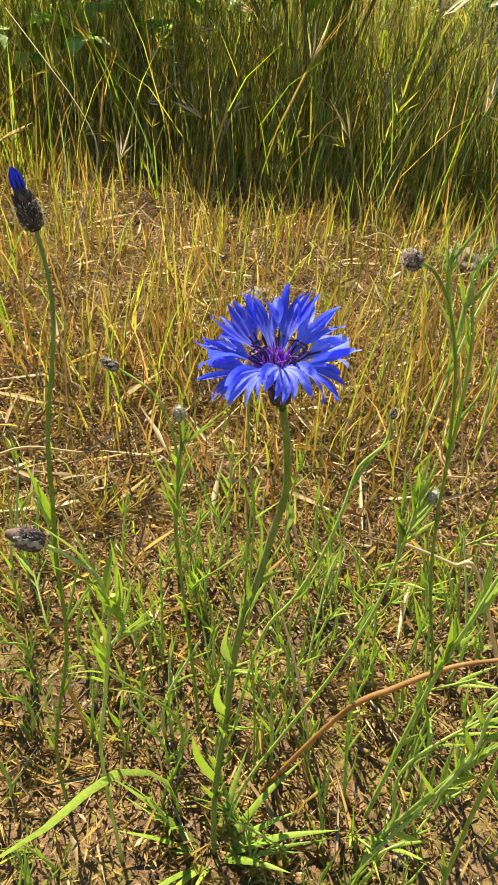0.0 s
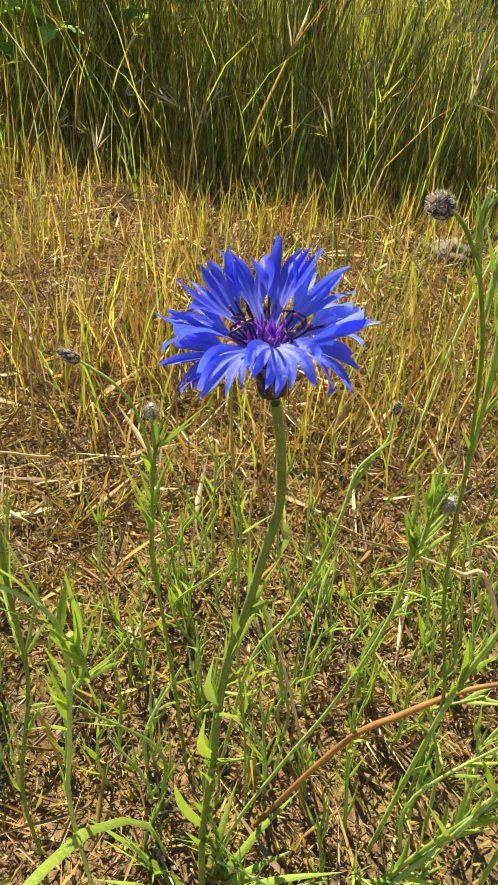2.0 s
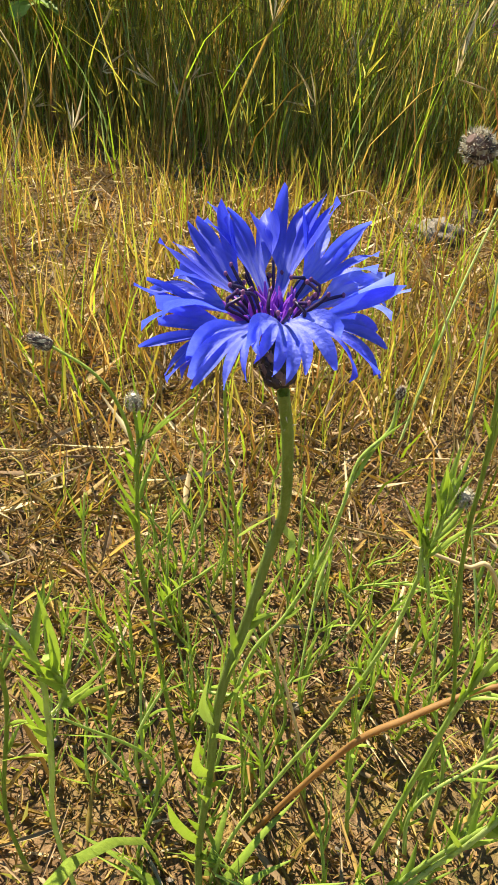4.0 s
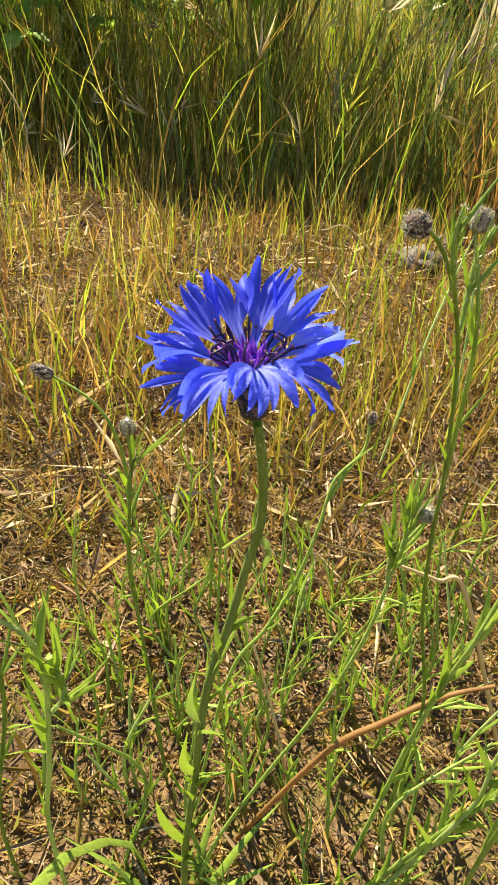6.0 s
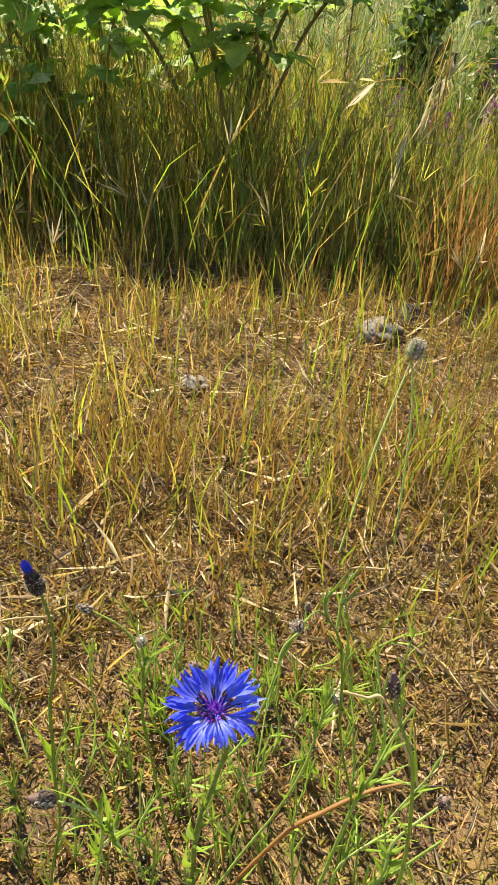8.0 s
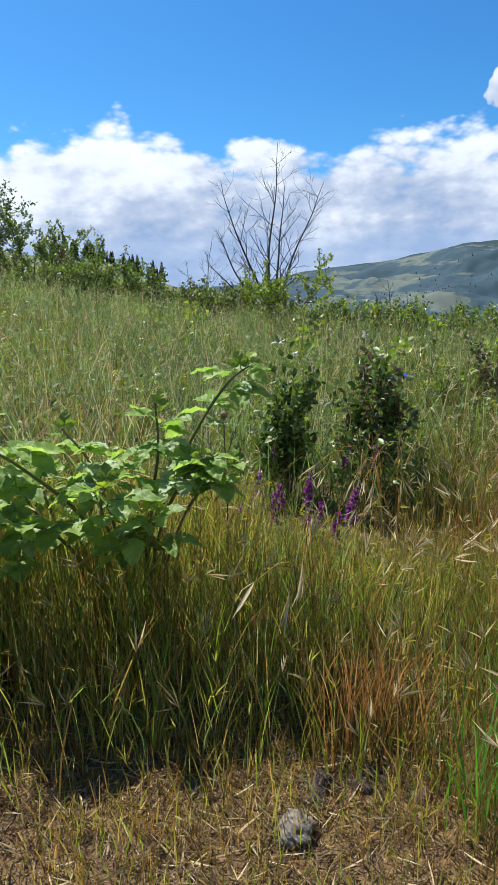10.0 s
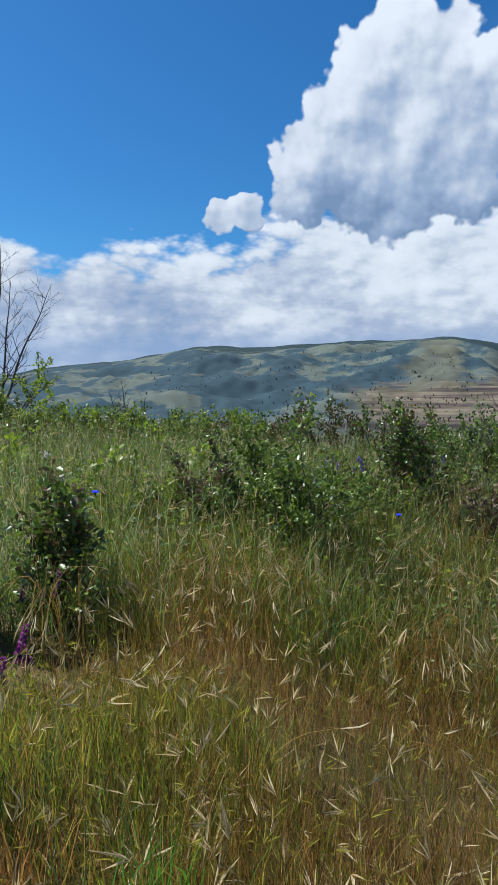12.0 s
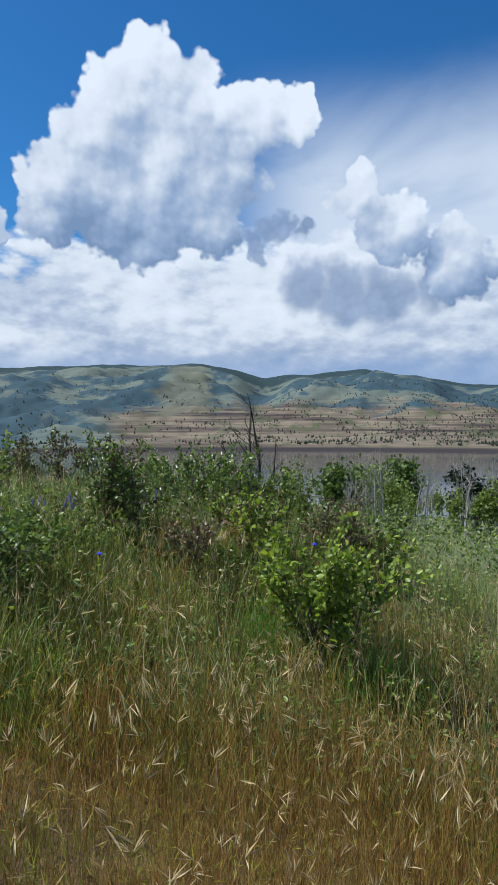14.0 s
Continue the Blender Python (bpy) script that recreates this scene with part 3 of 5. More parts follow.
def head(parent, at, way, radius, length, body="bract", scales=("bract", "fringe"), rings=5, per=9, tip=None):
    """Involucre or bud of overlapping scales, grown along way from at (local to parent)."""
    turn = Vector(way).to_track_quat("Z", "Y").to_matrix().to_4x4()
    m = Matrix.Translation(at) @ turn
    u = np.linspace(0, 1, 12)
    rad = radius * np.clip(np.sin(np.pi * (u * .8 + .1)) ** .75 * (1.08 - (.62 if tip else .35) * u), .12, 2)
    g = Geo().tube(np.stack([0 * u, 0 * u, u * length], -1), rad, 12)
    hull = part("involucre", g, M[body], parent)
    hull.matrix_local = m
    for i in range(rings):
        z = (.04 + .62 * i / rings)
        r = np.interp(z + .1, u, rad)
        for j in range(per):
            a = 2 * math.pi * (j + .5 * (i % 2)) / per
            b = part("bract", BRACT[scales[(i * per + j) % len(scales)]], None, hull)
            k = radius / .0045
            b.matrix_local = pose(0, 0, 0, 0, 0, math.degrees(a)) @ Matrix.Translation((0, -r * .95, z * length)) @ pose(0, 0, 0, 8 if i > 1 else 14, 0, 0) @ Matrix.Scale(k * .95, 4)
    st = np.random.RandomState(int(abs(at[0]) * 1e5) + rings)
    m_ = 300 if tip else 200 if body == "pale" else 520 if body != "bract" and scales[0] != "budbrown" else 120
    zz, aa = st.uniform(.02, .96 if not tip and m_ > 200 else .5 if tip else .80, m_), st.uniform(0, 6.28, m_)
    rr = np.interp(zz, u, rad) * .98
    p_ = np.stack([np.cos(aa) * rr, np.sin(aa) * rr, zz * length], -1)
    w_ = np.stack([np.cos(aa), np.sin(aa), .55 + 0 * aa], -1) + st.normal(0, .3, (m_, 3))
    part("bristles", Geo().leaves(p_, w_, radius * st.uniform(.25, .7, m_), .15, .3), M["fringe"], hull, "pale bristly fringe")
    if tip:
        t = Geo()
        for j in range(9):
            a = 2 * math.pi * j / 9
            p = [(math.cos(a) * radius * c, math.sin(a) * radius * c, length * z) for c, z in ((.30, .72), (.32, .88), (.26, 1.04), (.10, 1.16))]
            t.ribbon(p, [.0016, .0022, .0018, .0003], (-math.sin(a), math.cos(a), 0))
        c = part("bud_petals", t, M[tip], hull, "furled deep blue petal tips")
    return hull


def stalk(parent, base, pts, r0, r1, material="stem", n=30, name="stem"):
    p = curve(np.asarray(pts) - np.asarray(base), n)
    return part(name, Geo().tube(p, [r0, (r0 + r1) / 2, r1], 10, ribs=.09), M[material], parent)


def wool(parent, path, radius, count=160):
    """Short pale hairs standing off a stem."""
    st = np.random.RandomState(int(abs(path[0][0]) * 1e5) + 3)
    p = curve(path, 60)
    k = st.randint(0, 58, count)
    at = p[k] + (p[k + 1] - p[k]) * st.rand(count, 1)
    out = st.normal(size=(count, 3))
    out /= np.linalg.norm(out, axis=1)[:, None]
    tagged(part("hairs", Geo().leaves(at + out * radius * .8, out + (0, 0, .5), .0011 * st.uniform(.5, 1.3, count), .22, .2), M["fringe"], parent, "short pale woolly hairs"), kind="stuff")


def leaf(parent, base, pts, width, material="leaf_shoot", across=None):
    p = curve(np.asarray(pts) - np.asarray(base), 9)
    d = p[-1] - p[0]
    ac = across or (-d[1] + .3 * d[2] + 1e-4, d[0] + .2 * d[2], 0.02)
    return part("leaf", Geo().ribbon(p, [width * .5, width, width * .85, width * .5, width * .05], ac, .3), M[material], parent)


rnd = random.Random(11)


def jitter(s):
    return Vector((rnd.gauss(0, s), rnd.gauss(0, s), rnd.gauss(0, s)))


def sprigs(parent, base, path, count, length, width, material="leaf_shoot", lo=.1, hi=.95, spread=.45):
    """Narrow upright leaves along a stem."""
    p = curve(path, 40)
    for _ in range(count):
        i = int(rnd.uniform(lo, hi) * 38)
        a, t = Vector(p[i]), Vector(p[i + 1] - p[i]).normalized()
        if t.z < 0:
            t = -t
        out = jitter(1)
        out = (out - t * out.dot(t)).normalized()
        L = length * rnd.uniform(.6, 1.3)
        b = a + (t * .75 + out * spread) * L * .5
        c = a + (t * .95 + out * spread * 1.3) * L + jitter(L * .08)
        leaf(parent, base, [a, b, c], width * rnd.uniform(.7, 1.2), material)


# The flowers stand together on one patch: their stems are given in the patch's own frame, PATCH sets it down in the clearing.
PATCH = Matrix.Translation((0.1463, 0.3249, 0.0006)) @ pose(0, 0, 0, 0, 0, 14) @ pose(0, 0, 0, 0, -4, 0) @ Matrix.Scale(.64, 4)
earlier = set(scene.objects)


def on(x, y):
    return (x, y, land(x, y).item())


def foot(x, y):
    return (x, y, -.012)


# the open flower
base = (-.022, .182, -.012)
flower = thing("cornflower", base, "bright blue cornflower in full bloom on a ribbed green stem", "flower")
main = [(.008, .131, .348), (.010, .139, .332), (.011, .149, .308), (.008, .154, .288), (.003, .157, .261), (-.001, .158, .245), (-.006, .161, .212), (-.011, .170, .150), (-.018, .176, .081), base]
wool(stalk(flower, base, main, .00092, .0017, "flower_stem", n=60), np.asarray(main) - np.asarray(base), .0009, 220)
leaf(flower, base, [(.0105, .150, .303), (.0127, .150, .297), (.0105, .150, .289)], .0030, "pale")
leaf(flower, base, [(.003, .157, .260), (.007, .156, .2655), (.0115, .155, .2685)], .0022)
leaf(flower, base, [(-.001, .158, .244), (-.0035, .162, .251), (-.006, .165, .2565)], .0020, "stem")
leaf(flower, base, [(-.006, .160, .212), (-.010, .159, .224), (-.007, .158, .240)], .0035, "pale")
leaf(flower, base, [(-.010, .168, .165), (-.014, .162, .185), (-.011, .160, .206)], .004)
leaf(flower, base, [(-.016, .176, .09), (-.024, .17, .125), (-.026, .166, .15)], .005)
for i in range(15):
    a = rnd.uniform(0, 6.28)
    L = rnd.uniform(.03, .075)
    leaf(flower, base, [Vector(base), Vector(base) + Vector((math.cos(a) * L * .5, math.sin(a) * L * .5, L * .5)), Vector(base) + Vector((math.cos(a) * L, math.sin(a) * L, L * .75))], .005)
sprigs(flower, base, main, 9, .022, .0026, lo=.42, hi=.72, spread=.16)
sprigs(flower, base, main, 16, .03, .003, lo=.66, hi=.97, spread=.25)
FACE = Vector((.0068, .1362, .3562)) - Vector(base)
NECK = Vector((.0078, .1322, .3480)) - Vector(base)
head(flower, NECK, FACE - NECK, .0026, .0096, scales=("bract", "bract", "budbrown"), rings=7, per=10)
florets = [floret_mesh(s, d) for s, d in ((1, -14), (2, -8), (3, 6), (4, 20), (5, 66))] + [floret_mesh(6, 100, .0185, 7, 62)]
# compass of each floret (degrees from the right, seen from above), rise, size, roll, form
for a, rise, s, roll, kind in [(114, 45, 1.05, 8, 0), (64, 47, 1.08, -8, 1), (34, 33, 1.08, 14, 2), (6, 16, 1.04, -10, 3), (-32, 12, .96, 12, 4), (-80, 26, .95, -6, 5), (-122, 16, .98, 10, 4), (-156, 4, 1.02, -8, 3), (174, 15, 1.05, 10, 2), (147, 31, 1.05, -12, 1)]:
    o = part("floret", florets[kind], None, flower)
    d = Vector((math.cos(radians(a)) * math.cos(radians(rise)), math.sin(radians(a)) * math.cos(radians(rise)), math.sin(radians(rise))))
    y = (Vector((0, -.25, 1)) - d * d.dot(Vector((0, -.25, 1)))).normalized()
    rot = Matrix((y.cross(d), y, d)).transposed().to_4x4()
    o.matrix_local = Matrix.Translation(FACE + d * .0010) @ rot @ pose(0, 0, 0, 0, 0, roll) @ Matrix.Scale(s * .93, 4)
disc = Geo()
for i in range(64):
    a, t = rnd.uniform(0, 6.28), rnd.uniform(.05, .95)
    w = Vector((math.cos(a) * t, math.sin(a) * t, 1.05)).normalized()
    L = rnd.uniform(.0040, .0066)
    p0 = FACE + Vector((math.cos(a) * t * .003, math.sin(a) * t * .003, -.001))
    disc.tube(curve([p0, p0 + w * L * .5 + jitter(.0003), p0 + w * L + jitter(.0006)], 6), [.0003, .0003, .00045, .0001], 5)
part("disc", disc, M["disc"], flower, "violet inner florets")
for i in range(26):
    a, t = 2 * math.pi * i / 26 + rnd.uniform(-.15, .15), rnd.uniform(.25, 1.15)
    w = Vector((math.cos(a) * t, math.sin(a) * t, 1.0)).normalized()
    out = Vector((math.cos(a), math.sin(a), 0))
    L = rnd.uniform(.0060, .0082)
    p0 = FACE + out * .0026
    curl = rnd.choice((-.9, -.5, .4, .9))
    pts = [p0, p0 + w * L * .5, p0 + w * L * .85 + out * .0006, p0 + w * L + out * curl * .003 + Vector((0, 0, .0012 - .0012 * abs(curl)))]
    st = part("style", Geo().tube(curve(pts, 9), [.0002, .00024, .00028, .00024], 5), M["style"], flower)
    part("stigma", Geo().ball(pts[-1], (.0003, .0003, .00042), 5, 6), M["stigma"], st)


def bud_plant(label, stems, heads, base, leaves=14, width=.0022, length=.026, r=(.0009, .0015), material="stem", low=.3):
    """Cornflower plant that carries buds. stems: paths from the top down; heads: point, direction, radius, length, look."""
    ob = thing("cornflower_bud", base, label, "flower bud", "budding cornflowers")
    for path in stems:
        st_ = stalk(ob, base, path, r[0] * .62, r[1] * .66, material, 40)
        wool(st_, np.asarray(path) - np.asarray(base), r[0] * .6)
    for at, way, rad, L, look_ in heads:
        kw = {"blue": dict(body="bract", scales=("bract", "bract", "budbrown"), tip="petal_tip"), "green": dict(body="budbrown", scales=("budbrown", "bract", "budbrown", "fringe", "bract")), "dry": dict(body="budbrown", scales=("fringe", "budbrown", "bract")), "pale": dict(body="fringe", scales=("fringe", "pale", "fringe", "budbrown"))}[look_]
        head(ob, Vector(at) - Vector(base), way, rad, L, rings=6, per=10, **kw)
    for i in range(leaves):
        sprigs(ob, base, stems[i % len(stems)], 1, length, width, lo=low, spread=.22 if i % 3 else .45)
    return ob


bud_plant("closed dark cornflower bud with a blue tip on a tall stem", [[(-.061, .187, .374), (-.059, .184, .362), (-.059, .182, .349), (-.061, .178, .334), (-.065, .178, .318), (-.068, .178, .301), (-.071, .179, .276), (-.077, .185, .241), (-.087, .197, .171), (-.107, .197, .083), foot(-.112, .2)]],
          [((-.061, .187, .373), (-.25, .12, 1), .0034, .0150, "blue")], foot(-.112, .2), 16, length=.03, low=.62)
bud_plant("scaly green cornflower bud nodding on a woolly bent stem", [[(-.064, .146, .290), (-.055, .146, .283), (-.049, .147, .274), (-.048, .149, .256), (-.052, .153, .230), (-.060, .160, .187), (-.070, .166, .127), foot(-.075, .172)],
          [(-.052, .153, .230), (-.045, .152, .243), (-.046, .15, .262)]], [((-.063, .146, .2895), (-1, -.05, .5), .0033, .0120, "green")], foot(-.075, .172), 26, length=.026, material="pale", low=.25)
bud_plant("small dry cornflower buds on thin forked stems", [[(-.056, .244, .298), (-.043, .241, .289), (-.036, .240, .276), (-.033, .239, .257), (-.035, .240, .223), (-.036, .238, .195), (-.034, .246, .08), foot(-.033, .25)],
          [(-.030, .233, .280), (-.030, .233, .265), (-.033, .233, .240), (-.036, .234, .206), (-.035, .240, .148), foot(-.033, .25)], [(-.0255, .233, .268), (-.029, .233, .266), (-.031, .233, .258)]],
          [((-.0555, .244, .2975), (-1, .1, .55), .0022, .0085, "dry"), ((-.030, .233, .279), (.1, -.1, 1), .0025, .0065, "pale")], foot(-.033, .25), 24, length=.024, r=(.0008, .0014))
bud_plant("round brown fringed bud on a branching leafy cornflower stem", [[(.043, .159, .374), (.052, .172, .365), (.059, .177, .352), (.066, .184, .332), (.070, .189, .313), (.073, .191, .284), (.075, .194, .254), (.081, .199, .209), (.092, .202, .152), (.093, .205, .113), foot(.092, .212)],
          [(.067, .189, .360), (.069, .186, .347), (.0715, .187, .331), (.073, .190, .305), (.073, .191, .284)], [(.072, .192, .364), (.068, .190, .356), (.065, .184, .340)], [(.0565, .1755, .3735), (.0555, .175, .366), (.058, .1765, .354)]],
          [((.0425, .158, .3735), (-.75, -.35, .55), .0022, .0056, "dry")], foot(.092, .212), 26, length=.013, width=.0012, low=.2, r=(.0007, .0013))
bud_plant("pale little bud on a long slanting cornflower stem", [[(.0735, .198, .263), (.066, .196, .252), (.062, .193, .238), (.058, .192, .216), (.051, .192, .190), (.039, .195, .150), (.021, .198, .103), (-.004, .195, .046), foot(-.02, .19)],
          [(.0605, .193, .258), (.0612, .193, .247), (.062, .193, .238)], [(.068, .197, .274), (.067, .1965, .262), (.066, .196, .252)]],
          [((.0725, .198, .263), (.1, -.2, 1), .0026, .0055, "pale")], foot(-.02, .19), 24, length=.02, material="pale", low=.15)
bud_plant("faded bud on a curved slender cornflower stem", [[(.070, .266, .259), (.067, .262, .246), (.055, .259, .233), (.048, .251, .213), (.039, .248, .183), (.025, .245, .153), (.006, .244, .116), foot(-.015, .25)]],
          [((.070, .266, .258), (.15, 0, 1), .0017, .0060, "dry")], foot(-.015, .25), 5, length=.025, r=(.0011, .0016), material="pale")
bud_plant("ribbed green bud beside the path of stems", [[(.0765, .139, .352), (.080, .136, .336), (.087, .131, .310), (.097, .135, .22), (.105, .15, .1), foot(.108, .155)]], [((.0763, .139, .351), (-.12, .08, 1), .0024, .0135, "green")], foot(.108, .155), 6, length=.035, r=(.001, .0017))
bud_plant("thin straight cornflower stem behind the bloom", [[(.000, .171, .335), (.000, .178, .301), (.002, .186, .269), (.001, .192, .234), (.000, .198, .190), (.003, .215, .10), foot(.003, .22)]], [((0, .171, .334), (0, .1, 1), .0022, .006, "green")], foot(.003, .22), 8, length=.022, r=(.0005, .0009))
bud_plant("stout leafy cornflower stems lying low over the litter", [[(.122, .156, .225), (.104, .159, .186), (.101, .158, .151), (.094, .160, .118), (.088, .167, .076), foot(.062, .174)], [(.125, .15, .2), (.108, .154, .162), (.099, .159, .134), (.090, .165, .098), (.078, .172, .047), foot(.062, .174)],
          [(.118, .197, .25), (.108, .196, .222), (.101, .193, .200), (.097, .197, .171), (.091, .201, .124), foot(.075, .205)]], [((.122, .156, .225), (.4, 0, 1), .003, .008, "green")], foot(.062, .174), 44, length=.024, width=.0036, r=(.0011, .002), material="pale")
# a blade close to the lens and one more tall bud farther on
near = thing("blade_leaf", foot(-.040, .20), "broad pale green leaf blade reaching over the litter", "leaf")
leaf(near, foot(-.040, .20), [foot(-.040, .20), (-.046, .192, .061), (-.056, .148, .155), (-.0635, .098, .215), (-.073, .072, .244)], .0065, "stem", (.5, -.6, .6))

# young leafy shoots round about
SHOOTS = []
while len(SHOOTS) < 120:
    x, y = rnd.uniform(-.19, .19), rnd.uniform(.13, .42)
    if abs(x) < .05 + .55 * y:
        SHOOTS.append((x, y))
for x, y in SHOOTS:
    b = foot(x, y)
    h = rnd.uniform(.05, .15) if y > .2 else rnd.uniform(.03, .07)
    top = Vector((x + rnd.gauss(0, .012), y + rnd.gauss(0, .012), b[2] + h))
    mid = Vector((x + rnd.gauss(0, .006), y + rnd.gauss(0, .006), b[2] + h * .5))
    s = thing("cornflower_shoot", b, "young narrow-leaved green shoot in the dry litter", "shoot", "young shoots")
    stalk(s, b, [top, mid, b], .0006, .0013, "pale", 14)
    sprigs(s, b, [top, mid, b], 9, .028, .0022, lo=.02, hi=.9, spread=.3)


def straw(label, pts, r, material="straw"):
    b = pts[-1]
    ob = part("straw", Geo().tube(curve(np.asarray(pts) - np.asarray(b), 22), [r * .6, r, r], 6), M[material])
    ob.location = b
    tagged(ob, label, "dry stalk", "dry stalks")


straw("bleached grass blade arching over the clearing", [(-.150, .481, .420), (-.121, .441, .397), (-.097, .413, .374), (-.086, .398, .353), (-.095, .392, .327), (-.106, .386, .302), (-.125, .382, .2), foot(-.13, .38)], .0005)
straw("dead straw lying across short grass", [(-.112, .357, .172), (-.161, .340, .183), (-.24, .33, .12), foot(-.26, .33)], .0012)
straw("rusty dead stalk leaning over green stems", [(.129, .210, .146), (.106, .210, .140), (.078, .208, .125), (.050, .208, .099), foot(.0, .215)], .0016, "rust")
straw("bleached straw leaning behind the stems", [(.090, .270, .170), (.119, .270, .154), (.137, .268, .142), foot(.19, .265)], .0013)
straw("bleached straw leaning in the litter", [(.013, .265, .145), (.025, .265, .094), (.038, .256, .028), foot(.042, .252)], .0010)
straw("bleached straw lying on the litter", [(.095, .550, .257), (.124, .548, .253), (.19, .545, .16), foot(.23, .54)], .0008)


# set the patch down
for ob in set(scene.objects) - earlier:
    if ob.parent is None:
        ob.matrix_basis = PATCH @ ob.matrix_basis
bud_plant("tan bud on a leaning slender cornflower stem", [[(.205, .79, .150), (.197, .775, .125), (.185, .75, .085), on(.168, .71)], [(.205, .79, .148), (.212, .77, .10), on(.216, .735)]], [((.205, .79, .149), (.2, .3, 1), .0062, .016, "pale")], on(.185, .72), 6, length=.03, r=(.0009, .0014), material="pale")


# ---- grass, litter ----
def blades(name, label, x, y, h, width, material, lean=.35, tilt=None, category="grass"):
    """Grass as stuff: tapered bent blades. Gives back the tips and their directions."""
    n = len(x)
    rs = np.random.RandomState(n % 9973)
    b = np.stack([x, y, land(x, y) - .004], -1)
    a = rs.uniform(0, 6.28, n) if tilt is None else tilt
    ln = np.abs(rs.normal(lean, lean * .6, n))
    d = np.stack([np.cos(a), np.sin(a), 0 * a], -1)
    w = rs.uniform(0, 6.28, n)
    s = np.stack([np.cos(w), np.sin(w), 0 * w], -1) * (width * rs.uniform(.6, 1.3, n))[:, None] / 2
    H = h[:, None]

    def at(t):
        return b + np.array([0, 0, 1]) * H * t * (1 - .3 * np.minimum(ln, 1)[:, None] * t) + d * H * (ln[:, None] * t * t + .06 * t)
    rows = []
    for t, k in ((0, .9), (.36, 1), (.72, .7)):
        rows += [at(t) - s * k, at(t) + s * k]
    v = np.stack(rows + [at(1.0)], 1)
    i = np.arange(n)[:, None] * 7
    f = np.concatenate([i + t for t in ([0, 1, 3], [0, 3, 2], [2, 3, 5], [2, 5, 4], [4, 5, 6])])
    tagged(part(name, Geo().add(v, f), M[material]), label, category, kind="stuff")
    return at(1.0), at(1.0) - at(.72)


R = np.random.RandomState(77)


def polar(n, a0, a1, r0, r1, power=1.0):
    az, r = np.radians(R.uniform(a0, a1, n)), (r0 ** power + R.rand(n) * (r1 ** power - r0 ** power)) ** (1 / power)
    return CX + r * np.sin(az), CY + r * np.cos(az)


def clearing(x, y):
    """1 in the mossy clearing, 0 in the grass round it."""
    q = np.hypot((x + .02) / (.62 + .1 * np.sin(5 * y)), (y - .5) / .84) + .12 * wobble(x, y, .5, 31)
    return 1 - sstep((q - .88) / .3)


def short(x, y):
    """Height limit close to the flowers."""
    return .02 + .085 * sstep((y - .52) / .3) * (1 - .25 * sstep((y - .9) / .2))


def scatter(n, x0, x1, y0, y1):
    return R.uniform(x0, x1, n), R.uniform(y0, y1, n)


tips = []
for mname, n, lo, hi in (("dry", 6500, .45, 1.0), ("rust", 6500, .4, 1.0), ("olive", 7000, .5, 1.15), ("umber", 6500, .5, 1.1), ("green", 4000, .4, 1.2)):
    x, y = scatter(n, -.75, .85, .02, 1.4)
    k = (R.rand(n) > .55 * sstep((y - .85) / .2) * sstep((1.2 - y) / .1)) & (R.rand(n) > .45 * sstep((.62 - y) / .15)) & (wobble(x, y, .30, 81) + .45 * R.normal(size=n) > -.1)
    x, y = x[k], y[k]
    n = len(x)
    tips.append(blades("short_grass", "sparse short dry grass in the clearing", x, y, short(x, y) * R.uniform(lo, hi, n), .0011 + .0004 * (y > .6), mname, .22))
for mname, n in (("green", 8000), ("olive", 9000), ("dry", 5000), ("rust", 2600), ("meadow", 6500), ("moor", 9500)):
    x, y = scatter(n, -1.5, 1.0, 1.08, 2.5)
    k = (R.rand(n) > .93 * clearing(x, y)) & (R.rand(n) > (.4 if mname in ("green", "meadow") else 0) * sstep((-x) / .3) * sstep((1.7 - y) / .3))
    k &= (R.rand(n) < sstep((x + 1.55) / .6)) & (R.rand(n) < 1 - .85 * sstep((y - 2.0) / .4)) & (R.rand(n) < .05 + .80 * sstep((y - 1.02) / .7))
    x, y = x[k], y[k]
    hh = (1 - .5 * sstep((y - 1.75) / .3) * sstep((x - .1) / .15)) * (.07 + .29 * sstep((y - 1.02) / .7)) * R.uniform(.35, 1.2, len(x)) * (1 - .45 * sstep((x - .2) / .35)) * (1 - .3 * sstep((y - 1.9) / .4))
    tips.append(blades("tall_grass", "tall grass, green above and brown at its foot", x, y, hh, .0021, mname, .2))
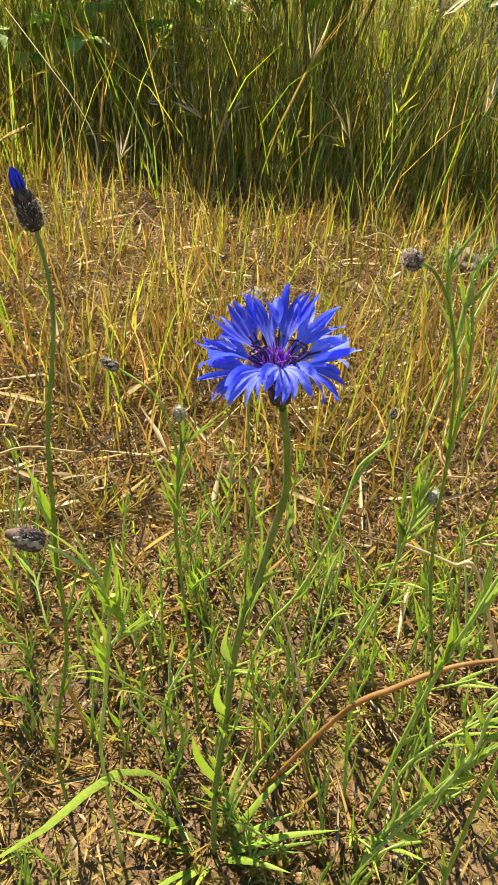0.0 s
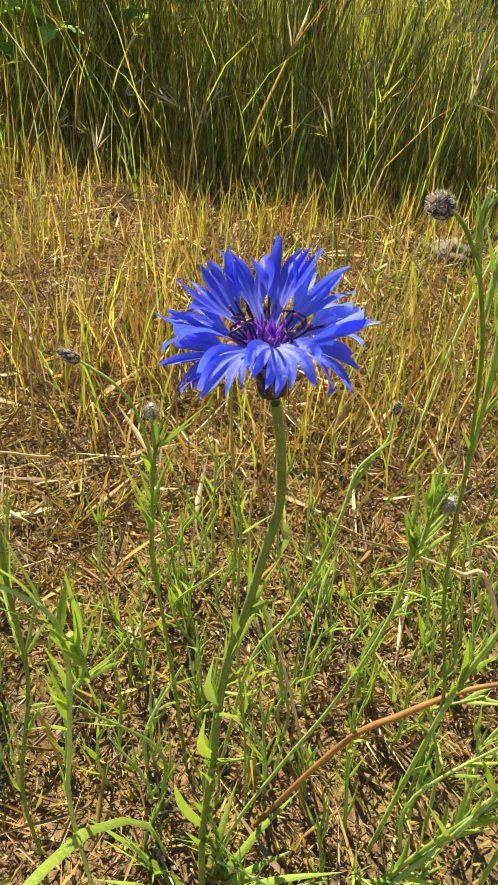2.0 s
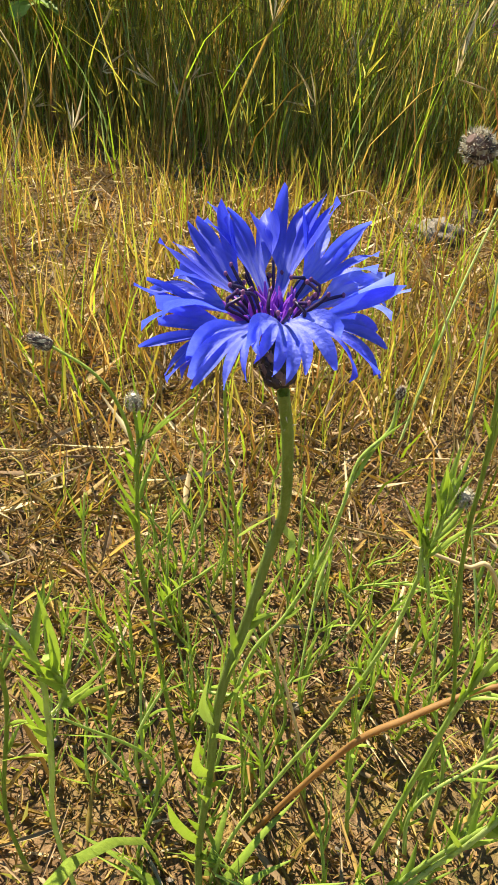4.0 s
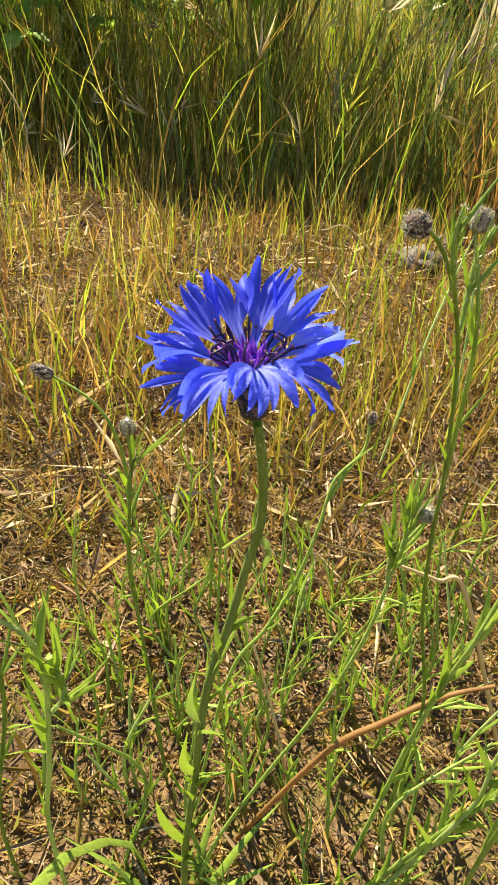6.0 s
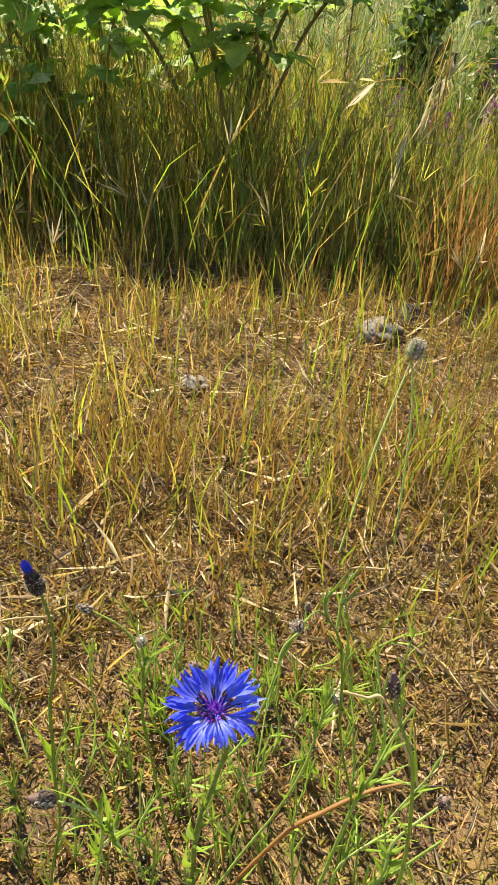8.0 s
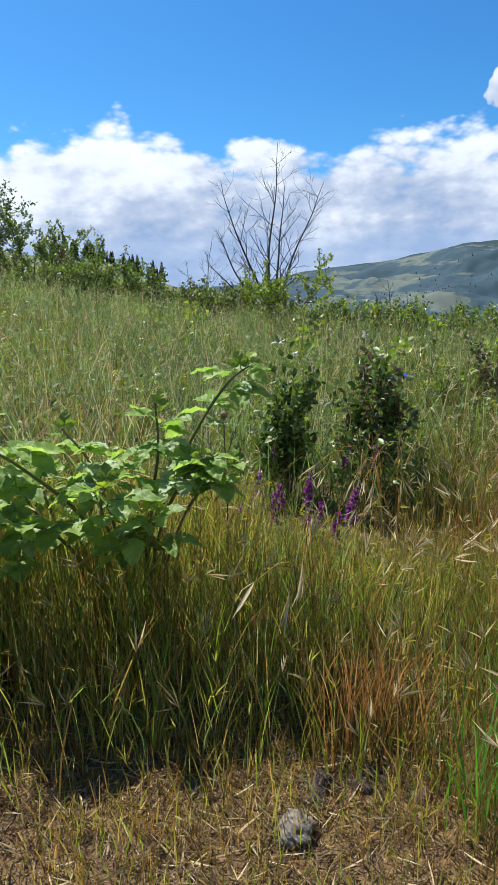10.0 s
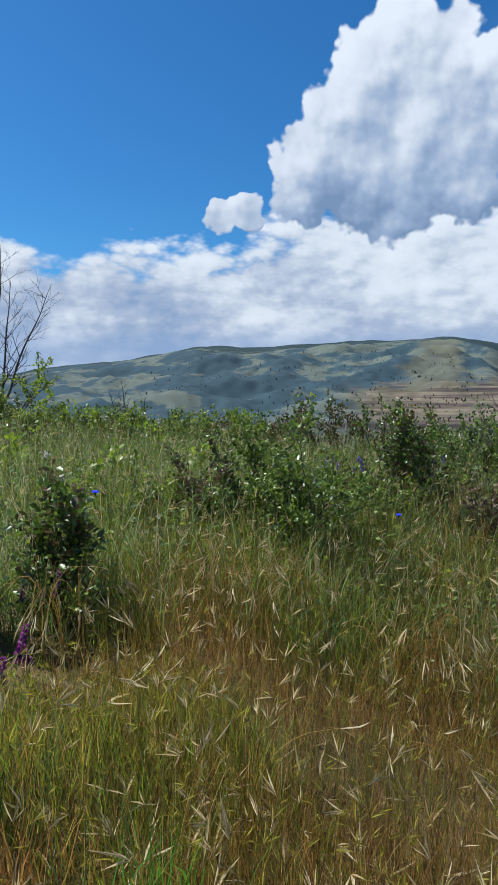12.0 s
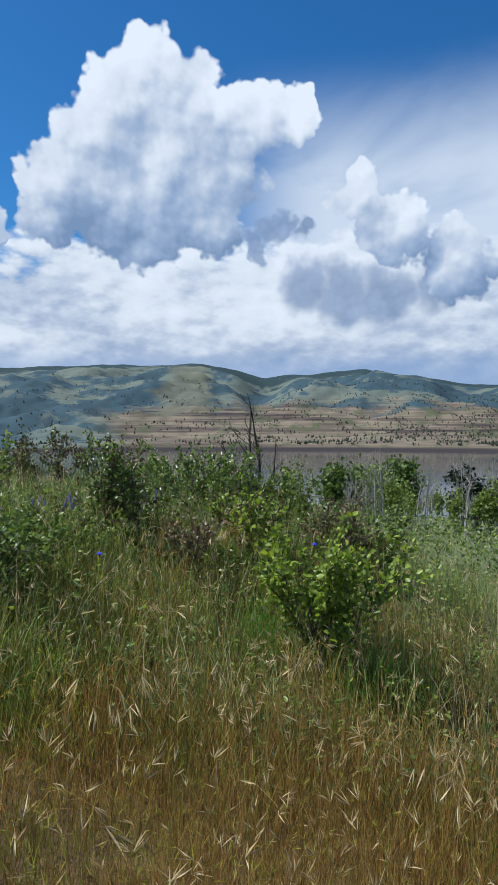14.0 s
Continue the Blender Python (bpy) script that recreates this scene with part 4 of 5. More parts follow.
for mname, n in (("moor", 46000), ("umber", 40000), ("rust", 26000), ("dry", 15000), ("green", 12000), ("meadow", 3000)):
    x, y = polar(n, 4, 112, .75, 4.6, 1.3)
    az, rr = np.degrees(np.arctan2(x - CX, y - CY)), np.hypot(x - CX, y - CY)
    k = (R.rand(n) < sstep((az - 4) / 16)) & (R.rand(n) < sstep((112 - az) / 30)) & (R.rand(n) < 1 - .9 * sstep((rr - 3.6) / 1)) & (R.rand(n) > clearing(x, y)) & (np.hypot(x, y - .1) > .55)
    x, y = x[k], y[k]
    patch = wobble(x, y, .9, 83) + .5 * wobble(x, y, .3, 84) + .18 * R.normal(size=len(x))
    east = sstep((np.degrees(np.arctan2(x - CX, y - CY)) - 44) / 10)
    k = (patch > -.12) & (R.rand(len(x)) > .5 * east) if mname in ('moor', 'green', 'meadow') else patch < .16 + .8 * east
    x, y = x[k], y[k]
    rr = np.hypot(x - CX, y - CY)
    if mname in ('rust', 'dry', 'umber'):
        k = R.rand(len(x)) > .88 * sstep((rr - 2.3) / .7)
        x, y, rr = x[k], y[k], rr[k]
    far = sstep((rr - 1.7) / 1.0)
    if mname != "moor":
        right = sstep((np.degrees(np.arctan2(x - CX, y - CY)) - 36) / 16)
        k = R.rand(len(x)) > (.55 * far * (1 - .7 * right) if mname in ("rust", "dry", "umber") else .75 - .75 * far * (1 - .75 * right))
        x, y, far = x[k], y[k], far[k]
    tips.append(blades("field_grass", "olive and rust-brown grass on the falling slope", x, y, (.08 + .17 * R.rand(len(x))) * (1 + .7 * far), .0013 + .0010 * far, mname, .2))
for mname, n in (("olive", 9000), ("umber", 9000), ("dry", 6000), ("green", 6000)):
    x, y = polar(n, -260, -10, .7, 6.5, 1.2)
    k = R.rand(n) > clearing(x, y)
    blades("field_grass", "olive and dry grass beside the clearing", x[k], y[k], R.uniform(.1, .3, k.sum()), .003, mname, .35)
for mname, n, wd, lo, hi in (("meadow", 60000, .0045, -.5, 1), ("sage", 26000, .0045, .05, 1), ("green", 26000, .0045, -1, .12), ("moor", 16000, .004, -.3, .3), ("olive", 14000, .004, -1, -.05), ("straw", 5200, .0025, -1, 1)):
    x, y = polar(n, -38, 78, 2.2, 12.5, 1.25)
    zone = wobble(x, y, 1.5, 85) + .5 * wobble(x, y, .5, 86) + .15 * R.normal(size=n)
    k = (zone > lo) & (zone < hi)
    if mname == "sage":
        k &= R.rand(n) > sstep((np.degrees(np.arctan2(x - CX, y - CY)) - 18) / 10) * sstep((5.2 - np.hypot(x, y)) / 1.2)
    if mname in ("meadow", "green", "sage"):
        k &= R.rand(n) > .85 * sstep((np.degrees(np.arctan2(x - CX, y - CY)) - 46) / 10) * sstep((6.5 - np.hypot(x, y)) / 1.5)
    if mname in ("meadow", "green"):
        k &= R.rand(n) > .55 * sstep((np.degrees(np.arctan2(x - CX, y - CY)) - 30) / 14) * sstep((5.9 - np.hypot(x, y)) / 1.5)
    x, y = x[k], y[k]
    tips.append(blades("meadow_grass", "dense grey-green meadow grass with ripening heads", x, y, R.uniform(.08, .34, len(x)) * (1 + .5 * wobble(x, y, 1.1, 51)), wd, mname, .45))
for mname, n in (("meadow", 7000), ("olive", 2500)):
    x, y = polar(n, -45, 12, 11, 24, 1.3)
    blades("meadow_grass", "distant pale green meadow grass", x, y, R.uniform(.2, .5, n), .022, mname, .4)
for mname, n in (("straw", 2200), ("meadow", 3000), ("moor", 3600)):
    x, y = polar(n, -30, 72, 2.4, 7.5, 1.2)
    tips.append(blades("tall_stalks", "tall thin flowering grass stalks in the meadow", x, y, R.uniform(.3, .52, n), .0035, mname, .25))
x, y = polar(5000, 100, 250, 1.0, 8, 1.2)
blades("meadow_grass", "dense pale green meadow grass", x, y, R.uniform(.12, .3, 5000), .005, "olive", .4)


def clump(label, cx, cy, spread, n, h, material, width=.0026, lean=.2):
    x, y = R.normal(cx, spread, n), R.normal(cy, spread * .7, n)
    blades("grass_clump", label, x, y, h * R.uniform(.5, 1.1, n), width, material, lean)


clump("bright green clump of fresh grass", .53, 1.16, .04, 60, .27, "fresh", .003)
clump("bright green clump of fresh grass", .60, 1.25, .05, 60, .24, "fresh", .003)
clump("bright green clump of fresh grass", 2.9, 2.36, .10, 150, .40, "fresh", .0042)
clump("bright green clump of fresh grass", 3.2, 1.86, .14, 170, .38, "fresh", .0042)
clump("bright green clump of fresh grass", -.28, .72, .05, 26, .26, "green", .0025)
clump("reddish clump of thin grass", .36, 1.36, .05, 160, .24, "rust")
clump("thin tuft of young green grass", .13, 1.0, .02, 14, .14, "green", .0016)


def litter(name, label, n, x0, x1, y0, y1, length, material, flat=.18, width=.3):
    x, y = scatter(n, x0, x1, y0, y1)
    if name == "thatch":
        k = wobble(x, y, .16, 71) + .3 * R.normal(size=n) > -.05
        x, y = x[k], y[k]
        n = len(x)
    b = np.stack([x, y, land(x, y) + R.uniform(0, .006, n)], -1)
    a = R.uniform(0, 6.28, n)
    w = np.stack([np.cos(a), np.sin(a), np.abs(R.normal(0, flat, n))], -1)
    tagged(part(name, Geo().leaves(b, w, length * R.uniform(.5, 1.5, n), width, .5, plain=True), M[material]), label, "litter", kind="stuff")


litter("moss", "brown and olive moss tufts covering the soil", 60000, -.30, .55, .30, .90, .0038 * 1.35, "moss", .9, .17)
litter("moss", "brown and olive moss tufts covering the soil", 70000, -.9, 1.0, .5, 1.6, .0062 * 1.35, "moss", .9, .17)
litter("moss", "low olive-green moss in the soil", 12000, -.30, .55, .30, 1.1, .0055, "olive", .9, .3)
litter("leaf_litter", "crumbled pale and dark plant litter on the soil", 9000, -.30, .55, .30, .90, .0030 * 1.4, "litter", .5, .26)
litter("leaf_litter", "crumbled pale and dark plant litter on the soil", 16000, -.9, 1.2, .5, 1.7, .0060 * 1.4, "litter", .5, .26)
litter("straw_litter", "short broken straws strewn over the ground", 500, -.3, .55, .32, .9, .016, "straw", .12, .06)
litter("straw_litter", "short broken straws strewn over the ground", 3000, -.9, 1.1, .6, 1.7, .045, "straw", .25, .04)
litter("straw_litter", "dark broken stalks strewn over the ground", 3500, -.8, 1.0, .6, 1.6, .035, "litter", .4, .07)


for mname, n in (("dry", 7000), ("umber", 17000), ("litter", 12000), ("straw", 1200)):
    litter("thatch", "tangled dead grass matted over the soil", n, -.95, 1.25, .42, 1.75, .030, mname, .5, .04)
for mname, n in (("dry", 7000), ("umber", 7000), ("moor", 5000)):
    litter("thatch", "short dead grass matted over the soil", n, -.30, .55, .30, .85, .012, mname, .6, .07)


def forbs(label, n, a0, a1, r0, r1, lo, hi, size, material):
    """Low broad-leaved herbs between the grass."""
    x, y = polar(n, a0, a1, r0, r1, 1.3)
    k = (wobble(x, y, .8, 61) + .6 * R.normal(size=n) * .5 > .05) & (clearing(x, y) < .2)
    x, y = x[k], y[k]
    b = np.stack([x, y, land(x, y) + R.uniform(lo, hi, len(x))], -1)
    a = R.uniform(0, 6.28, len(x))
    w = np.stack([np.cos(a), np.sin(a), R.normal(.3, .35, len(x))], -1)
    tagged(part("herbs", Geo().leaves(b, w, size * R.uniform(.5, 1.3, len(x)), .55, .35), M[material]), label, "herbs", kind="stuff")


forbs("broad-leaved green herbs in the meadow grass", 8000, -38, 24, 2.7, 8, .04, .22, .036, "thicket")
forbs("bright green herbs in the meadow grass", 4500, -38, 24, 2.7, 8, .06, .24, .036, "lime")
forbs("grey-green herbs in the meadow grass", 7000, -38, 24, 2.7, 9, .06, .26, .038, "sage")
forbs("green herbs below the thickets", 9000, 16, 78, 2.5, 5.4, .04, .28, .028, "thicket")
forbs("dark green herbs below the thickets", 9000, 16, 78, 2.4, 5.0, .02, .22, .026, "rose")
forbs("bright green herbs below the thickets", 2500, 18, 74, 2.8, 5.6, .08, .3, .028, "lime")

# awned seed heads on the taller grass
def seed_heads(name, label, at, way, count, size, material):
    k = R.choice(len(at), count, replace=False)
    p, w = at[k], way[k] / np.linalg.norm(way[k], axis=1)[:, None]
    g = Geo()
    for j in range(4):
        d = w + R.normal(0, .22, (count, 3)) + np.array([0, 0, -.45])
        g.leaves(p, d, size * R.uniform(.6, 1.3, count), .06, .5, plain=True)
    tagged(part(name, g, M[material]), label, "seed heads", kind="stuff")


tall_at = np.concatenate([t[0] for t in tips[5:11]])
tall_way = np.concatenate([t[1] for t in tips[5:11]])
seed_heads("grass_heads", "drooping awned grass heads", tall_at, tall_way, 1400, .034, "olive")
seed_heads("grass_heads", "bleached awned grass heads", tall_at, tall_way, 380, .05, "straw")
field_at = np.concatenate([t[0] for t in tips[11:17]])
field_way = np.concatenate([t[1] for t in tips[11:17]])
seed_heads("grass_heads", "bleached awned grass heads on the slope", field_at, field_way, 750, .052, "straw")
seed_heads("grass_heads", "olive awned grass heads on the slope", field_at, field_way, 2800, .03, "olive")
mead_at = np.concatenate([t[0] for t in tips[17:]])
mead_way = np.concatenate([t[1] for t in tips[17:]])
seed_heads("grass_heads", "silvery ripening grass heads in the meadow", mead_at, mead_way, 9500, .038, "straw")
seed_heads("grass_heads", "green ripening grass heads in the meadow", mead_at, mead_way, 7000, .055, "meadow")

# ---- shrubs ----
def twigs(g, tips_, start, way, length, radius, depth, rs, gnarl=.25, split=(2, 4), sides=5, up=.1):
    """Forking twigs; gathers points for leaves in tips_."""
    p, d = Vector(start), Vector(way).normalized()
    pts = [p.copy()]
    for i in range(4):
        d = (d + Vector((rs.gauss(0, gnarl), rs.gauss(0, gnarl), rs.gauss(up, gnarl))) * .5).normalized()
        p = p + d * length / 4
        pts.append(p.copy())
        if depth <= 1:
            tips_.append((p.copy(), d.copy()))
    g.tube(curve(pts, 7), [radius, radius * .55], sides, cap=False)
    if depth > 0:
        for _ in range(rs.randint(*split)):
            k = rs.randint(1, 4)
            w = (d + Vector((rs.gauss(0, .6), rs.gauss(0, .6), rs.gauss(.15, .5)))).normalized()
            twigs(g, tips_, pts[k], w, length * rs.uniform(.55, .8), radius * .55, depth - 1, rs, gnarl, split, sides, up)


def shrub(name, label, category, at, height, width, n, size, material, seed, stems=7, second=None, wide=.6, group="shrubs of the meadow", depth=2, top=None):
    rs = random.Random(seed)
    st = np.random.RandomState(seed)
    b = on(*at)
    ob = thing(name, b, label, category, group)
    pts = []
    for i in range(stems):
        a = 2 * math.pi * (i + rs.random()) / stems
        out = Vector((math.cos(a), math.sin(a), 0)) * width * .5
        g = Geo()
        L = height * rs.uniform(.45, .68)
        twigs(g, pts, (out.x * .15, out.y * .15, -.02), (out.x * .9, out.y * .9, height * .75), L, height * .012 + .0015, depth, rs)
        part("branch", g, M["twig"], ob)
    P = np.array([p[:] for p, d in pts])
    D = np.array([d[:] for p, d in pts])
    keep = (P[:, 2] > height * .04)
    P, D = P[keep], D[keep]
    sc = np.array([width / 2 / max(.01, np.quantile(np.hypot(P[:, 0], P[:, 1]), .93)), 0, 0])[0]
    zs = height / max(.01, P[:, 2].max())
    for c in ob.children:
        v = np.array([q.co[:] for q in c.data.vertices]) * (sc, sc, zs)
        c.data.vertices.foreach_set("co", v.astype(np.float32).ravel())
    P = P * (sc, sc, zs)
    groups = [(material, 1.0)] if not second else [(material, .68), (second, .32)]
    for mname, share in groups:
        m = int(n * share)
        k = st.randint(0, len(P), m)
        w = D[k] * .4 + st.normal(0, .7, (m, 3)) + (0, 0, .15)
        g = Geo().leaves(P[k] + st.normal(0, size * .45, (m, 3)), w, size * st.uniform(.55, 1.25, m), wide, .25, plain=math.hypot(*at) > 6)
        part("foliage", g, M[mname], ob)
    if top:
        k = np.argsort(-P[:, 2])[:st.randint(2, 4) * 2:2]
        g = Geo()
        for q in P[k]:
            g.leaves(np.repeat(q[None], 5, 0), st.normal(0, 1, (5, 3)) + (0, 0, .3), np.full(5, size * .5), .8, .3)
        part("blossom", g, M[top], ob, "faded whitish blossoms")
    return ob


def leaflet(g, m, L, W, rs):
    """Serrated pleated leaflet along +y of the matrix m."""
    nu, nv = 15, 7
    v = []
    for i in range(nu):
        u = i / (nu - 1)
        half = W / 2 * math.sin(math.pi * u ** .78) ** .85 * (1 + (.10 if i % 2 else -.06)) if 0 < u < 1 else 0
        for j in range(nv):
            w = (j / (nv - 1) - .5) * 2
            pleat = .055 * W * math.cos(18 * (u - .28 * abs(w))) * (1 - abs(w) * .3)
            v.append(m @ Vector((w * half, u * L, abs(w) * half * .28 + pleat - .22 * L * u * u)))
    q = [(i * nv + j, i * nv + j + 1, (i + 1) * nv + j + 1, (i + 1) * nv + j) for i in range(nu - 1) for j in range(nv - 1)]
    g.add([p[:] for p in v], q)


def compound(seed, size, material="lime"):
    """A bramble leaf of three leaflets on its stalk."""
    rs = random.Random(seed)
    g = Geo()
    g.tube([(0, 0, 0), (0, size * .35, size * .05), (0, size * .6, 0)], [.0014, .001], 5)
    leaflet(g, Matrix.Translation((0, size * .6, 0)), size, size * .72, rs)
    for s in (-1, 1):
        leaflet(g, Matrix.Translation((0, size * .48, 0)) @ pose(0, 0, 0, rs.uniform(-12, 12), s * rs.uniform(0, 25), -s * rs.uniform(58, 80)), size * .85, size * .6, rs)
    return g.mesh("leaf", M[material])


COMPOUND = [compound(s, z, "bramble" if s != 3 else "bramble_pale") for s, z in ((1, .056), (2, .066), (3, .048), (4, .076))]
YOUNG = [compound(s, z) for s, z in ((5, .034), (6, .027))]


def bramble(label, at, canes, seed, per=8):
    rs = random.Random(seed)
    b = on(*at)
    ob = thing("bramble", b, label, "bramble", "brambles")
    for path in canes:
        p = curve([Vector(b) - Vector(b)] + [Vector(q) - Vector(b) for q in path], 30)
        part("cane", Geo().tube(p, [.0042, .0035, .002], 7), M["cane"], ob)
        for i in range(per):
            t = 1 - .55 * (i / per) ** 1.1
            k = min(28, int(t * 28))
            a, d = Vector(p[k]), Vector(p[k + 1] - p[k]).normalized()
            yaw = rs.uniform(0, 360) if i else rs.uniform(-40, 40)
            young = t > .93
            o = part("leaf", rs.choice(YOUNG if young else COMPOUND), None, ob)
            o.matrix_local = Matrix.Translation(a) @ pose(0, 0, 0, 0, 0, yaw) @ pose(0, 0, 0, rs.uniform(25, 70) if young else rs.uniform(-22, 28), rs.uniform(-18, 18), 0) @ Matrix.Scale(rs.uniform(.8, 1.12), 4)
    return ob


bramble("bramble with broad toothed bright green leaves above tall grass", (-.08, 1.72),
        [[(-.04, 1.72, .3), (.06, 1.73, .5), (.13, 1.735, .60), (.175, 1.73, .635)], [(-.05, 1.70, .3), (-.02, 1.68, .46), (-.02, 1.67, .57)], [(-.11, 1.69, .25), (-.15, 1.65, .44), (-.20, 1.62, .53)],
         [(-.16, 1.66, .3), (-.27, 1.58, .46), (-.36, 1.52, .54)], [(-.02, 1.66, .3), (.05, 1.62, .44), (.085, 1.60, .47)], [(-.1, 1.62, .25), (-.12, 1.56, .38), (-.10, 1.54, .44)], [(-.2, 1.62, .28), (-.25, 1.54, .36), (-.28, 1.5, .38)], [(-.03, 1.62, .25), (-.03, 1.56, .34), (-.02, 1.54, .38)], [(.02, 1.7, .3), (.1, 1.66, .42), (.14, 1.64, .45)]], 3, 11)
bramble("low bramble shoots with broad toothed leaves", (-.39, 1.70),
        [[(-0.41, 1.66, .2), (-0.45, 1.62, .34), (-0.49, 1.60, .42)], [(-0.33, 1.65, .16), (-0.30, 1.61, .28), (-0.28, 1.60, .35)], [(-0.51, 1.64, .2), (-0.57, 1.58, .33), (-0.59, 1.56, .38)], [(-0.47, 1.70, .3), (-0.51, 1.70, .5), (-0.53, 1.68, .62)], [(-0.35, 1.73, .3), (-0.41, 1.73, .48), (-0.45, 1.71, .58)], [(-0.47, 1.68, .25), (-0.55, 1.65, .42), (-0.60, 1.63, .52)], [(-0.43, 1.66, .25), (-0.41, 1.60, .40), (-0.40, 1.58, .46)]], 5, 8)

bramble("low bramble shoots with broad pale leaves in the grass", (-.47, 1.56), [[(-.48, 1.53, .14), (-.50, 1.50, .24), (-.52, 1.48, .30)], [(-.44, 1.52, .12), (-.42, 1.49, .20), (-.40, 1.47, .26)], [(-.52, 1.52, .1), (-.57, 1.48, .17), (-.60, 1.46, .2)]], 9, 5)
rb = random.Random(19)
for i, (x, y) in enumerate(((-.56, 1.80), (-.26, 1.90), (-.70, 1.70))):
    canes = []
    for _ in range(4):
        dx, dy, h = rb.uniform(-.16, .16), rb.uniform(-.14, .10), rb.uniform(.26, .58)
        canes.append([(x + dx * .4, y + dy * .4, h * .55), (x + dx * .8, y + dy * .8, h * .9), (x + dx * 1.2, y + dy * 1.2, h)])
    bramble("leafy bramble shoots crowded in tall grass", (x, y), canes, 30 + i, 7)

shrub("rose_bush", "dark glossy little shrub with faded pale tips", "shrub", (.345, 2.68), .58, .20, 1700, .034, "rose", 21, 7, "thicket", top="white_flower")
shrub("rose_bush", "dark glossy little shrub with faded pale tips", "shrub", (.655, 2.72), .60, .23, 1900, .034, "rose", 22, 8, "rosered", top="white_flower")
shrub("rose_bush", "low dark shrub among dry grass heads", "shrub", (.64, 2.56), .30, .3, 500, .028, "rose", 23, 6)
shrub("thicket_bush", "dense dark green rose thicket", "shrub", (1.90, 3.32), .84, .80, 9000, .028, "rose", 31, 13, "thicket", depth=3)
shrub("thicket_bush", "dense rose thicket with reddish young shoots", "shrub", (1.58, 3.55), .66, .52, 2600, .027, "rosered", 32, 9, "rose")
shrub("thicket_bush", "green leafy bush in the meadow", "shrub", (1.30, 3.75), .48, .5, 1305, .029, "thicket", 33, 8, "lime")
shrub("thicket_bush", "upright dark rose bush with reddish tips", "shrub", (2.98, 3.78), .76, .40, 3000, .029, "rose", 34, 8, "rosered")
shrub("thicket_bush", "low green leafy bush among lupines", "shrub", (2.55, 3.62), .46, .6, 1450, .029, "thicket", 35, 8, "rose")
shrub("thicket_bush", "dark rose thicket on the slope's brow", "shrub", (3.55, 4.15), .62, .6, 1885, .029, "rose", 36, 8, "thicket")
shrub("thicket_bush", "dark rose thicket on the slope's brow", "shrub", (4.25, 4.25), .66, .8, 2465, .029, "rose", 37, 9, "thicket")
shrub("thicket_bush", "dark rose thicket on the slope's brow", "shrub", (4.75, 3.9), .58, .7, 1885, .029, "thicket", 38, 8, "rose")
shrub("snowberry_bush", "lime-green leafy bush with a dark shaded heart", "shrub", (3.15, 2.16), .78, .72, 2900, .036, "lime", 41, 10, "thicket", .75)
shrub("snowberry_bush", "lime-green leafy bush with reddish stems", "shrub", (3.75, 3.25), .62, .5, 1200, .036, "lime", 42, 7, "rosered", .75)
shrub("thicket_bush", "reddish brown bush on the slope", "shrub", (4.35, 3.0), .62, .5, 1160, .029, "rosered", 43, 8, "thicket")
shrub("vetch_bush", "reddish thin-leaved bush beside the field", "shrub", (3.05, 3.05), .5, .36, 520, .032, "rosered", 44, 6)

# undergrowth between the thickets
ru = random.Random(77)
for i in range(9):
    az, r = ru.uniform(20, 62), ru.uniform(4.3, 5.5)
    a, b = ru.choice((("thicket", "lime"), ("thicket", "rose"), ("rose", "thicket"), ("lime", "thicket"), ("thicket", "rosered")))
    h = ru.uniform(.22, .42) * (1 if r > 4.3 else .8)
    shrub("undergrowth_bush", {"rose": "small dark leafy bush in tall grass", "lime": "small lime-green bush in tall grass"}.get(a, "small mixed green bush in tall grass"), "shrub", (CX + r * math.sin(radians(az)), CY + r * math.cos(radians(az))), h, ru.uniform(.35, .65), 720, .031, a, 500 + i, 5, b, group="undergrowth", wide=.65)

# the brow of the meadow
BROW = [(-17, 10.5, 1.15, 1.6, "thicket", "rose"), (-13.5, 10, 1.0, 1.1, "rose", "thicket"), (-11, 9.5, .5, .8, "thicket", "lime"), (-8.2, 9.2, .62, .9, "rose", "thicket"), (-5.5, 9.0, .62, .8, "rose", "rosered"), (-2.8, 9.0, .55, .7, "thicket", "rosered"), (0, 8.8, .45, .8, "thicket", "lime"),
        (3.6, 8.6, 1.0, 1.15, "lime", "thicket"), (6.2, 8.2, .42, .7, "lime", "thicket"), (9, 8, .4, .8, "thicket", "rose"), (12, 7.8, .45, .8, "thicket", "lime"), (14.6, 7.8, .52, .6, "rose", "thicket"), (17, 7.6, .5, .7, "thicket", "rose"), (19.5, 7.4, .48, .7, "rose", "thicket"), (22, 7.2, .52, .6, "thicket", "lime"),
        (24.5, 7, .5, .6, "rose", "thicket"), (27, 6.9, .56, .55, "rosered", "rose"), (29.5, 6.8, .74, .5, "rosered", "rose"), (32.5, 6.7, .72, .5, "rosered", "rose"), (35.5, 6.5, .62, .5, "rose", "rosered"), (38.5, 6.1, .62, .5, "rosered", "rose"), (41, 6.0, .6, .5, "rose", "thicket"), (44.5, 5.8, .58, .6, "rose", "thicket"), (48.5, 5.7, .62, .7, "rose", "thicket"), (51.5, 5.8, .5, .7, "thicket", "rose"), (56, 5.2, .5, .6, "rosered", "rose"), (60, 5.3, .5, .6, "rose", "thicket")]
for i in range(16):
    BROW.append((-17 + 1.35 * i, ru.uniform(8.6, 9.6), ru.uniform(.32, .62), ru.uniform(.6, 1.0), ru.choice(("rose", "thicket", "rosered", "thicket")), ru.choice(("rose", "lime", "rosered"))))
